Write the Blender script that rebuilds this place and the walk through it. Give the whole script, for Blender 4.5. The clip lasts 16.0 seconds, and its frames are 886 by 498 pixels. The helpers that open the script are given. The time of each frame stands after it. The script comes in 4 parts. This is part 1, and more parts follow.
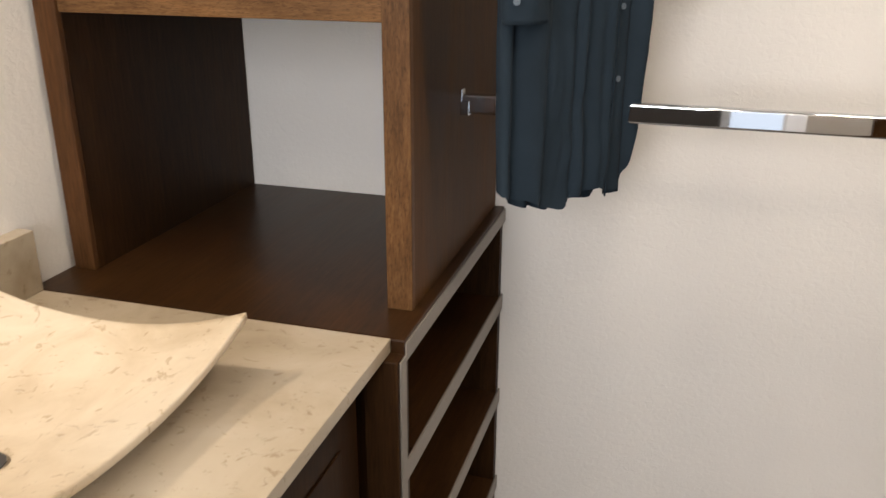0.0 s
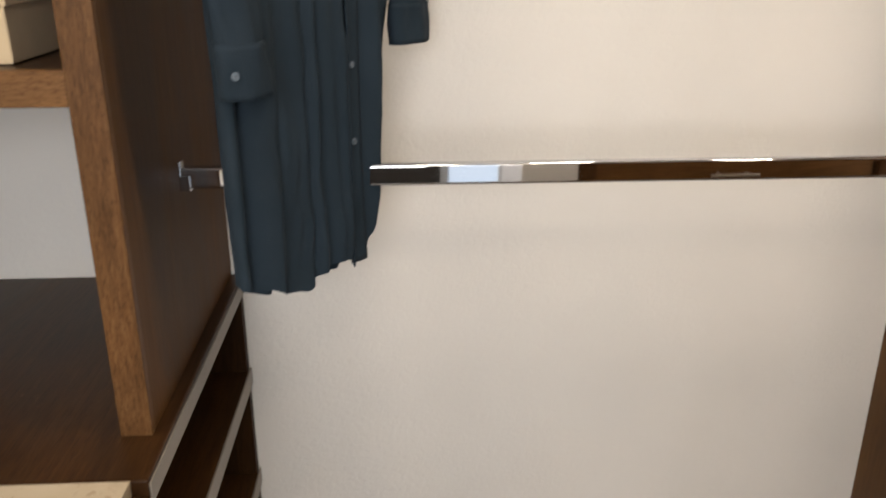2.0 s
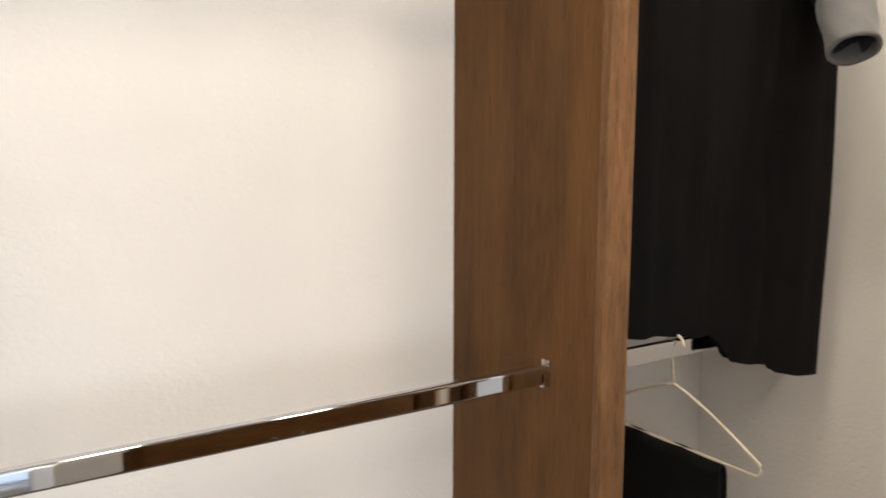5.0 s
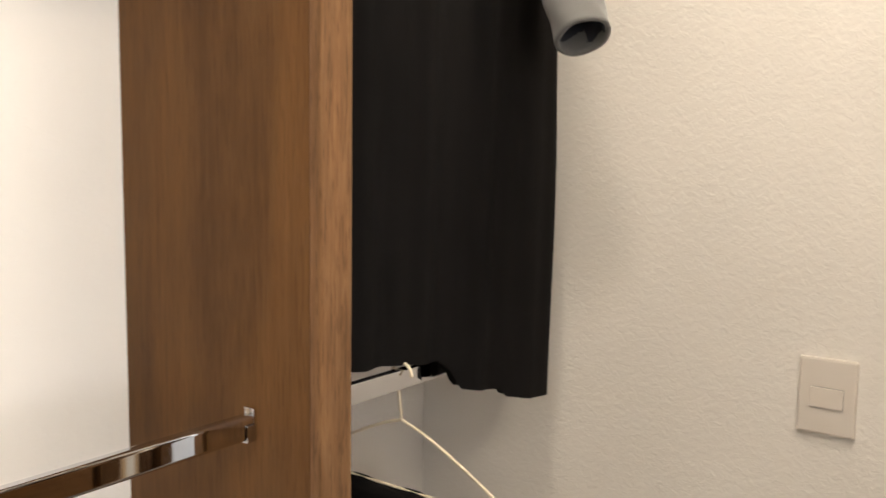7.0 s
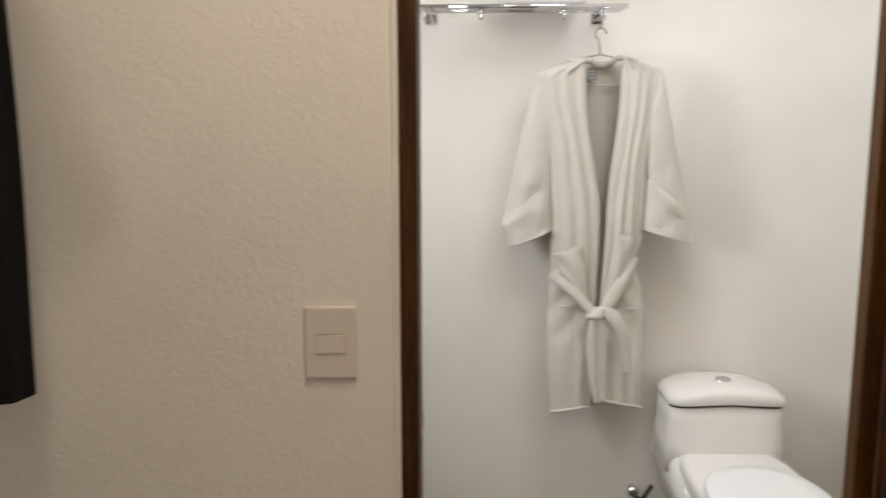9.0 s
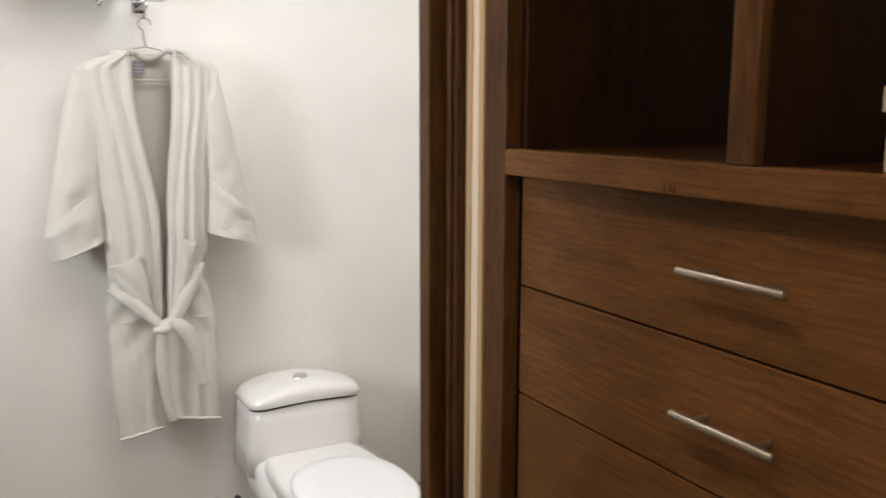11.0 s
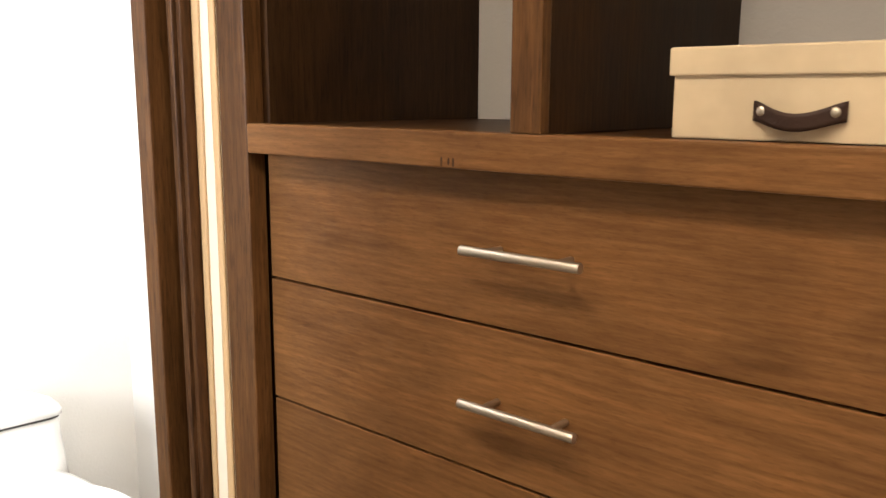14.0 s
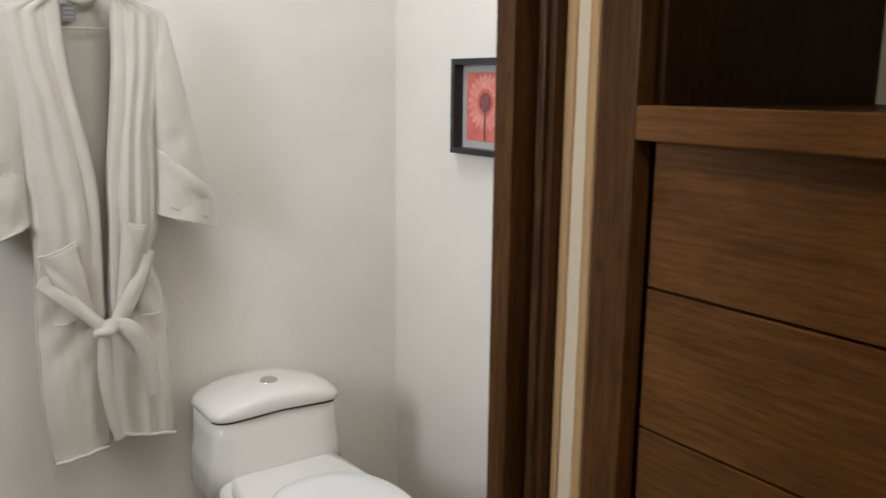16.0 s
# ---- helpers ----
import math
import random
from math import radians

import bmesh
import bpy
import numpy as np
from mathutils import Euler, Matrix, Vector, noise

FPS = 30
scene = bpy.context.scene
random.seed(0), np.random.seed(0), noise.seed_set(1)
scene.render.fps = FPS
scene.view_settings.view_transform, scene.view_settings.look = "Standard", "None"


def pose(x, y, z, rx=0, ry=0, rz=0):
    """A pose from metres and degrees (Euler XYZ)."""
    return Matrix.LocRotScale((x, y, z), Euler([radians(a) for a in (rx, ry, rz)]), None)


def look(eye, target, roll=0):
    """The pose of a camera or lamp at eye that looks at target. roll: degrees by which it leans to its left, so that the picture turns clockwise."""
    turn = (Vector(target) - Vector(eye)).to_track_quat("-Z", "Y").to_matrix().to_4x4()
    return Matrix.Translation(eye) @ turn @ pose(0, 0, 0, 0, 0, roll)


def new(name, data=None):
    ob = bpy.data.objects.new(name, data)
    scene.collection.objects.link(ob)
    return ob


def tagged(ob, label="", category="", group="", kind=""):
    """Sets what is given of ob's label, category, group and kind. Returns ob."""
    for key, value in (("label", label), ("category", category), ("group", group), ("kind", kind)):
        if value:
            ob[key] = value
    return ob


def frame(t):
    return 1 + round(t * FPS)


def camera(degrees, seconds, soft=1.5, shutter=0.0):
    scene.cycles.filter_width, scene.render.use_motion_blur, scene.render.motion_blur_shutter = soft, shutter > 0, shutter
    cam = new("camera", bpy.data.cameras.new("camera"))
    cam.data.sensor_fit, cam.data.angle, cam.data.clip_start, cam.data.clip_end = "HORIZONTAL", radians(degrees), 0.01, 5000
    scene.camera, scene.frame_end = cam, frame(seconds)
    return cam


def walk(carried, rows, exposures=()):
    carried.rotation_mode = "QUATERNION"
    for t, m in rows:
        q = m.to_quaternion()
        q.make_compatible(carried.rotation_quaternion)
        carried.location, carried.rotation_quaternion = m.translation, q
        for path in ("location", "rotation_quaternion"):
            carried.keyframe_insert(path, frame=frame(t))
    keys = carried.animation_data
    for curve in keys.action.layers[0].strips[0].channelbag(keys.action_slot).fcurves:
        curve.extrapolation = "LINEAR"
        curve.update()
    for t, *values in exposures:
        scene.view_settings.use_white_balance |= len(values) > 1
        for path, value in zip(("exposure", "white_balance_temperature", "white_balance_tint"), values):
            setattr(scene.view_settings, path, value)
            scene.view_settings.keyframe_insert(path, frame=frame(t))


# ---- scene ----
cam = camera(56.1, 16.0, shutter=0.4)
PATH = [
    (0, (0.342, -1.528, 1.427), (-0.186, 0.267, 0.72), 0.2),
    (0.5, (0.33, -1.46, 1.437), (-0.134, 0.352, 0.73), -0.0),
    (1, (0.31, -1.434, 1.447), (0.0, 0.413, 0.746), -0.2),
    (1.5, (0.285, -1.415, 1.448), (0.203, 0.456, 0.746), -0.0),
    (2, (0.301, -1.389, 1.485), (0.402, 0.483, 0.788), -0.1),
    (2.4, (0.303, -1.368, 1.558), (0.491, 0.51, 0.897), 0.2),
    (2.5, (0.305, -1.369, 1.566), (0.506, 0.517, 0.932), 0.3),
    (3, (0.344, -1.357, 1.591), (0.629, 0.561, 1.1), 0.1),
    (3.5, (0.399, -1.36, 1.591), (0.807, 0.561, 1.214), 0.1),
    (4, (0.397, -1.318, 1.575), (1.021, 0.557, 1.271), 0.3),
    (4.2, (0.396, -1.297, 1.57), (1.108, 0.55, 1.287), 0.2),
    (4.5, (0.4, -1.276, 1.554), (1.244, 0.519, 1.297), -0.3),
    (5, (0.401, -1.221, 1.55), (1.485, 0.437, 1.271), 0.1),
    (7.3, (0.588, -1.009, 1.501), (2.251, 0.073, 1.249), 0.3),
    (7.5, (0.598, -0.986, 1.524), (2.31, 0.007, 1.234), -0.0),
    (7.7, (0.597, -0.965, 1.516), (2.374, -0.095, 1.226), -0.2),
    (8, (0.591, -0.968, 1.516), (2.442, -0.269, 1.222), -0.3),
    (8.5, (0.587, -0.964, 1.514), (2.529, -0.595, 1.209), -0.4),
    (9, (0.622, -0.983, 1.512), (2.597, -0.942, 1.197), -0.1),
    (9.5, (0.683, -0.999, 1.523), (2.642, -1.241, 1.202), -0.1),
    (9.6, (0.694, -1.004, 1.527), (2.645, -1.296, 1.202), -0.0),
    (10, (0.737, -1.031, 1.523), (2.651, -1.51, 1.197), 0.1),
    (10.1, (0.737, -1.036, 1.522), (2.641, -1.556, 1.198), 0.1),
    (10.2, (0.744, -1.036, 1.524), (2.635, -1.602, 1.199), 0.1),
    (12.3, (0.703, -0.933, 1.509), (2.114, -2.311, 1.178), -0.0),
    (12.5, (0.704, -0.93, 1.509), (2.076, -2.345, 1.171), -0.0),
    (13, (0.734, -0.925, 1.507), (2.05, -2.391, 1.161), 0.0),
    (13.3, (0.77, -0.93, 1.497), (2.074, -2.407, 1.155), 0.4),
    (13.5, (0.802, -0.949, 1.494), (2.097, -2.433, 1.145), 0.3),
    (14, (0.885, -1.019, 1.497), (2.171, -2.509, 1.139), 0.3),
    (14.5, (0.967, -1.064, 1.488), (2.277, -2.534, 1.136), 0.6),
    (15, (1.034, -1.055, 1.478), (2.456, -2.415, 1.119), 0.5),
    (15.5, (1.105, -1.004, 1.483), (2.647, -2.222, 1.111), 0.6),
    (16, (1.183, -0.976, 1.48), (2.797, -2.092, 1.094), 0.6),
]
EXPO = [
    (0, -0.08, 6480, 13), (1.0, -0.1, 6600, 13), (1.5, -0.08, 6580, 12), (2.0, -0.15, 6550, 12), (2.5, 0.03, 6450, 11), (3.0, -0.1, 6450, 11),
    (4.0, -0.15, 6330, 11), (5.0, 0.02, 6230, 11), (7.3, 0.32, 6500, 11), (8.0, 0.22, 6750, 13), (8.5, -0.1, 6980, 14), (9.0, -0.5, 6750, 12),
    (9.6, -0.74, 6560, 12), (10.2, -0.66, 6560, 12), (12.3, 0.3, 6750, 11), (13.0, 0.56, 6740, 12), (13.5, 0.8, 6700, 12), (14.0, 0.94, 6550, 12),
    (14.5, 0.75, 6330, 12), (15.0, 0.52, 6260, 13), (15.5, -0.28, 6540, 11), (16.0, -0.75, 6620, 11),
]
walk(cam, [(t, look(eye, target, roll)) for t, eye, target, roll in PATH], EXPO)

# ---- light ----
world = bpy.data.worlds.new("sky")
scene.world = world
world.use_nodes = True
wn = world.node_tree
sky = wn.nodes.new("ShaderNodeTexSky")
sky.sky_type = "NISHITA"
sky.sun_disc = False
sky.sun_elevation, sky.sun_rotation = radians(48), radians(200)
wn.nodes["Background"].inputs[1].default_value = 0.1
wn.links.new(sky.outputs[0], wn.nodes["Background"].inputs[0])


def area(name, eye, target, w, h, watts, colour):
    d = bpy.data.lights.new(name, "AREA")
    d.shape, d.size, d.size_y, d.energy, d.color = "RECTANGLE", w, h, watts, colour
    o = new(name, d)
    o.matrix_world = look(eye, target)
    return o


# daylight: bathroom window, glazed door, toilet window and roof light
area("daylight_bath", (0.0, -3.06, 1.65), (0.05, 0, 1.45), 0.86, 1.15, 39, (0.94, 0.97, 1.0))
area("daylight_door", (0.86, -3.06, 1.07), (0.76, 0, 1.0), 0.64, 1.96, 5.5, (0.74, 0.87, 1.0))
area("daylight_toilet", (2.5, 0.47, 1.8), (3.05, -2.4, 1.4), 0.46, 0.85, 17, (0.88, 0.935, 1.0)).data.spread = radians(105)
area("daylight_roof", (2.8, -1.7, 2.53), (2.8, -1.7, 0), 0.66, 0.56, 15.5, (0.92, 0.955, 1.0))
# glow of the recessed ceiling lamps
LAMPS = [(0.45, -2.0, 7.0), (-0.35, -1.15, 4.4), (0.8, -0.8, 6.5), (1.4, -0.95, 7.5), (2.6, -1.0, 4.0)]
for lx, ly, watts in LAMPS:
    d = bpy.data.lights.new("lamp_glow", "AREA")
    d.shape, d.size, d.energy, d.color = "DISK", 0.2, watts, (1.0, 0.88, 0.72)
    o = new("lamp_glow", d)
    o.matrix_world = look((lx, ly, 2.485), (lx, ly, 0))
# added lamp by the basin, standing in for ceiling light off a mirror
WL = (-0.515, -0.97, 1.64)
d = bpy.data.lights.new("basin_fill_glow", "AREA")
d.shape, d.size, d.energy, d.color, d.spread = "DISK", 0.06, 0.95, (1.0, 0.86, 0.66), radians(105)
o = new("basin_fill_glow", d)
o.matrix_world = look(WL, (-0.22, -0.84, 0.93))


# ---- materials ----
def material(name, rough=0.5, metal=0.0, colour=(0.5, 0.5, 0.5)):
    m = bpy.data.materials.new(name)
    m.use_nodes = True
    b = m.node_tree.nodes["Principled BSDF"]
    b.inputs["Base Color"].default_value = (*colour, 1)
    b.inputs["Roughness"].default_value = rough
    b.inputs["Metallic"].default_value = metal
    return m, m.node_tree, b


def coords(nt, scale=(1, 1, 1), loc=(0, 0, 0)):
    tc, mp = nt.nodes.new("ShaderNodeTexCoord"), nt.nodes.new("ShaderNodeMapping")
    mp.inputs["Scale"].default_value, mp.inputs["Location"].default_value = scale, loc
    nt.links.new(tc.outputs["Object"], mp.inputs[0])
    return mp.outputs[0]


def noise_of(nt, vec, scale, detail=4, rough=0.55, distort=0.0):
    n = nt.nodes.new("ShaderNodeTexNoise")
    n.inputs["Scale"].default_value, n.inputs["Detail"].default_value = scale, detail
    n.inputs["Roughness"].default_value, n.inputs["Distortion"].default_value = rough, distort
    nt.links.new(vec, n.inputs["Vector"])
    return n.outputs["Fac"]


def ramp(nt, fac, stops):
    r = nt.nodes.new("ShaderNodeValToRGB")
    e = r.color_ramp.elements
    while len(e) < len(stops):
        e.new(0.5)
    for el, (p, c) in zip(e, stops):
        el.position, el.color = p, (*c, 1)
    nt.links.new(fac, r.inputs[0])
    return r.outputs[0]


def mix(nt, a, b, fac, mode="MIX"):
    m = nt.nodes.new("ShaderNodeMix")
    m.data_type, m.blend_type = "RGBA", mode
    if isinstance(fac, float):
        m.inputs[0].default_value = fac
    else:
        nt.links.new(fac, m.inputs[0])
    nt.links.new(a, m.inputs[6])
    nt.links.new(b, m.inputs[7])
    return m.outputs[2]


def bump(nt, b, height, strength, dist):
    n = nt.nodes.new("ShaderNodeBump")
    n.inputs["Strength"].default_value, n.inputs["Distance"].default_value = strength, dist
    nt.links.new(height, n.inputs["Height"])
    nt.links.new(n.outputs[0], b.inputs["Normal"])


def span(nt, fac, lo, hi):
    r = nt.nodes.new("ShaderNodeMapRange")
    r.inputs[3].default_value, r.inputs[4].default_value = lo, hi
    nt.links.new(fac, r.inputs[0])
    return r.outputs[0]


def plaster(name, c, grain=170, strength=0.5, rough=0.75):
    m, nt, b = material(name, rough)
    v = coords(nt)
    big = noise_of(nt, v, 2.2, 3)
    lo, hi = [x * 0.95 for x in c], [min(x * 1.03, 0.9) for x in c]
    nt.links.new(ramp(nt, big, [(0.3, lo), (0.7, hi)]), b.inputs["Base Color"])
    fine = noise_of(nt, v, grain, 3, 0.6, 0.6)
    bump(nt, b, ramp(nt, fine, [(0.3, (0, 0, 0)), (0.75, (1, 1, 1))]), strength, 0.003)
    return m


def wood(name, dark, mid, light, axis="z", rough=0.42, scale=1.0, coat=0.04, figure=0.5, shift=0.0, pore=0.5, long=0.06, lines=0.0, scuff=0.0):
    """Stained wood: fine streaks, pores and broad cathedral figure along one axis."""
    m, nt, b = material(name, rough)
    n = "xyz".index(axis)
    k = [long if a == n else 1.0 for a in range(3)]
    w = [0.2 if a == n else 1.0 for a in range(3)]
    v = coords(nt, [s * scale for s in k], (shift, shift * 0.7, shift * 0.3))
    streak = noise_of(nt, v, 150, 8, 0.72, 0.3)
    base = ramp(nt, streak, [(0.31, dark), (0.5, mid), (0.69, light)])
    broad = noise_of(nt, coords(nt, [s * scale for s in w], (shift, 0, shift)), 7.0, 3, 0.5, 2.2)
    tint = ramp(nt, broad, [(0.28, (0.66, 0.63, 0.6)), (0.5, (0.98, 0.98, 0.98)), (0.72, (1.24, 1.2, 1.14))])
    col = mix(nt, base, tint, figure + 0.35, "MULTIPLY")
    cloud = noise_of(nt, coords(nt, (scale, scale, scale), (shift, 1, 0)), 3.2, 4, 0.6, 0.3)
    col = mix(nt, col, ramp(nt, cloud, [(0.3, (0.72, 0.70, 0.68)), (0.6, (1.06, 1.06, 1.06))]), 0.7, "MULTIPLY")
    if lines:
        wv = nt.nodes.new("ShaderNodeTexWave")
        wv.wave_type, wv.bands_direction = "BANDS", "Z" if axis != "z" else "X"
        wv.inputs["Scale"].default_value, wv.inputs["Distortion"].default_value = 17.0, 9.0
        wv.inputs["Detail"].default_value, wv.inputs["Detail Scale"].default_value = 3.0, 0.9
        nt.links.new(coords(nt, [s * scale * (1.0 if a != n else 2.0) for a, s in enumerate(k)], (shift * 2, shift, shift * 1.3)), wv.inputs["Vector"])
        col = mix(nt, col, ramp(nt, wv.outputs["Fac"], [(0.0, (0.74, 0.70, 0.66)), (0.45, (1, 1, 1)), (1.0, (1.12, 1.12, 1.1))]), lines, "MULTIPLY")
    if scuff:
        worn = noise_of(nt, coords(nt, (1, 1, 1), (2, 3, 0)), 42, 6, 0.8, 1.5)
        where = noise_of(nt, coords(nt, (1, 1, 1), (0.4, 0.1, 0)), 4, 2)
        m1 = nt.nodes.new("ShaderNodeMath")
        m1.operation = "MULTIPLY"
        nt.links.new(ramp(nt, worn, [(0.6, (0, 0, 0)), (0.64, (1, 1, 1))]), m1.inputs[0])
        nt.links.new(ramp(nt, where, [(0.5, (0, 0, 0)), (0.62, (scuff, scuff, scuff))]), m1.inputs[1])
        rgb = nt.nodes.new("ShaderNodeRGB")
        rgb.outputs[0].default_value = (0.12, 0.065, 0.032, 1)
        col = mix(nt, col, rgb.outputs[0], m1.outputs[0])
    pores = noise_of(nt, coords(nt, [s * scale * (1 if a != n else 1.6) for a, s in enumerate(k)]), 330, 2, 0.5)
    col = mix(nt, col, ramp(nt, pores, [(0.34, (0.4, 0.34, 0.3)), (0.45, (1, 1, 1))]), pore, "MULTIPLY")
    nt.links.new(col, b.inputs["Base Color"])
    b.inputs["Coat Weight"].default_value, b.inputs["Coat Roughness"].default_value = coat, 0.3
    b.inputs["Specular IOR Level"].default_value = 0.12
    nt.links.new(span(nt, broad, rough - 0.06, rough + 0.12), b.inputs["Roughness"])
    bump(nt, b, pores, 0.2, 0.0006)
    return m


def cloth(name, c, weave=900, rough=0.85, fuzz=0.25, lumps=0.0, strength=0.35, vary=0.16):
    m, nt, b = material(name, rough)
    v = coords(nt)
    big = noise_of(nt, v, 9, 4)
    lo, hi = [x * (1 - vary) for x in c], [min(x * (1 + vary * 0.7), 0.92) for x in c]
    nt.links.new(ramp(nt, big, [(0.3, lo), (0.7, hi)]), b.inputs["Base Color"])
    b.inputs["Sheen Weight"].default_value = fuzz
    b.inputs["Specular IOR Level"].default_value = 0.12
    h = noise_of(nt, v, weave, 2)
    if lumps:
        h2 = noise_of(nt, v, lumps, 3)
        h = mix(nt, h, h2, 0.55)
    bump(nt, b, h, strength, 0.0015)
    return m


WALL = plaster("wall_plaster", (0.80, 0.755, 0.69), 88, 0.22)
WALL_B = plaster("toilet_plaster", (0.80, 0.777, 0.73), 88, 0.18)
CEIL = plaster("ceiling_paint", (0.82, 0.81, 0.78), 90, 0.2)
OCHRE = plaster("ochre_filler", (0.47, 0.30, 0.145), 80, 0.3, 0.6)
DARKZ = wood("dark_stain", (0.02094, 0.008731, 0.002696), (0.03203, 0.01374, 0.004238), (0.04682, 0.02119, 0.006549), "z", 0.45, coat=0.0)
DARKY = wood("dark_stain_top", (0.024, 0.0098, 0.0031), (0.0355, 0.0152, 0.0049), (0.051, 0.0228, 0.0076), "y", 0.33, coat=0.15, scuff=0.5)
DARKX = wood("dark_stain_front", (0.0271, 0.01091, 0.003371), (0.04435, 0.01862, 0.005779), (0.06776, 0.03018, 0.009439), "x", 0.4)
EDGEZ = wood("reddish_edge", (0.07242, 0.03142, 0.01052), (0.1087, 0.05173, 0.01849), (0.1509, 0.07857, 0.03124), "z", 0.45, 2.0, pore=0.6, long=0.13)
EDGEX = wood("reddish_edge_flat", (0.08449, 0.03928, 0.01403), (0.1328, 0.06547, 0.02423), (0.1811, 0.09691, 0.03952), "x", 0.45, 2.0, pore=0.6, long=0.13)
PARTZ = wood("partition_stain", (0.096, 0.043, 0.012), (0.115, 0.053, 0.0157), (0.137, 0.0665, 0.0207), "z", 0.42, 0.8, pore=0.25, lines=0.2)
PANELZ = wood("tower_side_stain", (0.066, 0.0275, 0.0075), (0.084, 0.0363, 0.0102), (0.103, 0.0458, 0.0134), "z", 0.5, 0.8, pore=0.25, lines=0.2, coat=0.0)
DRAWX = wood("drawer_stain", (0.124, 0.053, 0.0165), (0.152, 0.068, 0.0217), (0.188, 0.0885, 0.0302), "x", 0.47, 1.5, figure=0.35, pore=0.22, lines=0.34, long=0.09)
DRAWX2 = wood("drawer_stain_low", (0.127, 0.0545, 0.017), (0.156, 0.070, 0.0224), (0.195, 0.092, 0.0317), "x", 0.47, 1.35, figure=0.4, shift=3.7, pore=0.22, lines=0.42, long=0.09)
STILEZ = wood("stile_stain", (0.0593, 0.02458, 0.00759), (0.08895, 0.03944, 0.01295), (0.1277, 0.06059, 0.02144), "z", 0.42, 0.9, lines=0.25)
JAMBZ = wood("jamb_stain", (0.0384, 0.01553, 0.005092), (0.06325, 0.02679, 0.009078), (0.09936, 0.04593, 0.01654), "z", 0.46, 0.9, figure=0.65)
WORNZ = wood("worn_jamb_stain", (0.018, 0.008, 0.0035), (0.06, 0.027, 0.0105), (0.15, 0.075, 0.033), "z", 0.46, 1.3, figure=0.65, shift=1.3, long=0.05, lines=0.3)
BAND = plaster("grey_edge_band", (0.21, 0.18, 0.15), 220, 0.1, 0.45)
CHROME, _, _ = material("chrome", 0.03, 1.0, (0.66, 0.66, 0.68))
STEEL, nts, bs = material("brushed_nickel", 0.42, 1.0, (0.46, 0.395, 0.31))
bump(nts, bs, noise_of(nts, coords(nts, (4, 90, 90)), 40, 2), 0.05, 0.0004)
CERAMIC, ntc, bc = material("glazed_ceramic", 0.09, 0.0, (0.83, 0.82, 0.80))
bc.inputs["Coat Weight"].default_value = 0.4
SEATP, _, _ = material("seat_plastic", 0.22, 0.0, (0.86, 0.88, 0.90))
PLATE, ntp, bp = material("ivory_plastic", 0.36, 0.0, (0.70, 0.635, 0.56))
CAPB, _, _ = material("black_lacquer", 0.3, 0.0, (0.012, 0.013, 0.017))
SHIRT = cloth("slate_cotton", (0.0185, 0.0285, 0.0385), 1100, 0.85, 0.0, 90)
BLACKC = cloth("black_knit", (0.0075, 0.0065, 0.006), 700, 0.92, 0.0)
GREYC = cloth("grey_marl", (0.17, 0.165, 0.155), 420, 0.95, 0.3, 60)
INKC = cloth("ink_lining", (0.025, 0.028, 0.036), 500, 0.9, 0.2)
TERRY = cloth("white_terry", (0.61, 0.585, 0.53), 420, 0.95, 0.2, 130, 0.3, 0.04)
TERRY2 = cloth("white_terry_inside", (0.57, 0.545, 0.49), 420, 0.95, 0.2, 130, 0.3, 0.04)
TOWEL = cloth("folded_towel", (0.74, 0.72, 0.74), 380, 0.95, 0.5, 120, 0.5)
LINEN = cloth("cream_linen_board", (0.54, 0.42, 0.27), 1300, 0.8, 0.1)
LEATHER = cloth("dark_leather", (0.035, 0.018, 0.012), 350, 0.5, 0.0)
WIRE, _, _ = material("cream_coated_wire", 0.4, 0.0, (0.72, 0.62, 0.46))
RUBBER, _, _ = material("dark_hose", 0.5, 0.0, (0.03, 0.026, 0.024))
PEARL, _, _ = material("pearl_button", 0.18, 0.0, (0.13, 0.16, 0.19))
MAT, _, _ = material("grey_passepartout", 0.7, 0.0, (0.42, 0.42, 0.42))
LABEL, _, _ = material("grey_label", 0.7, 0.0, (0.25, 0.25, 0.27))
GLOW, ntg, bg = material("lamp_diffuser", 0.4, 0.0, (0.9, 0.85, 0.75))
bg.inputs["Emission Color"].default_value, bg.inputs["Emission Strength"].default_value = (1, 0.85, 0.65, 1), 4.0
GLASS, ntl, bl = material("window_glass", 0.02, 0.0, (1, 1, 1))
bl.inputs["Transmission Weight"].default_value = 1.0
FLOORM = plaster("floor_stone", (0.11, 0.085, 0.06), 40, 0.15, 0.35)


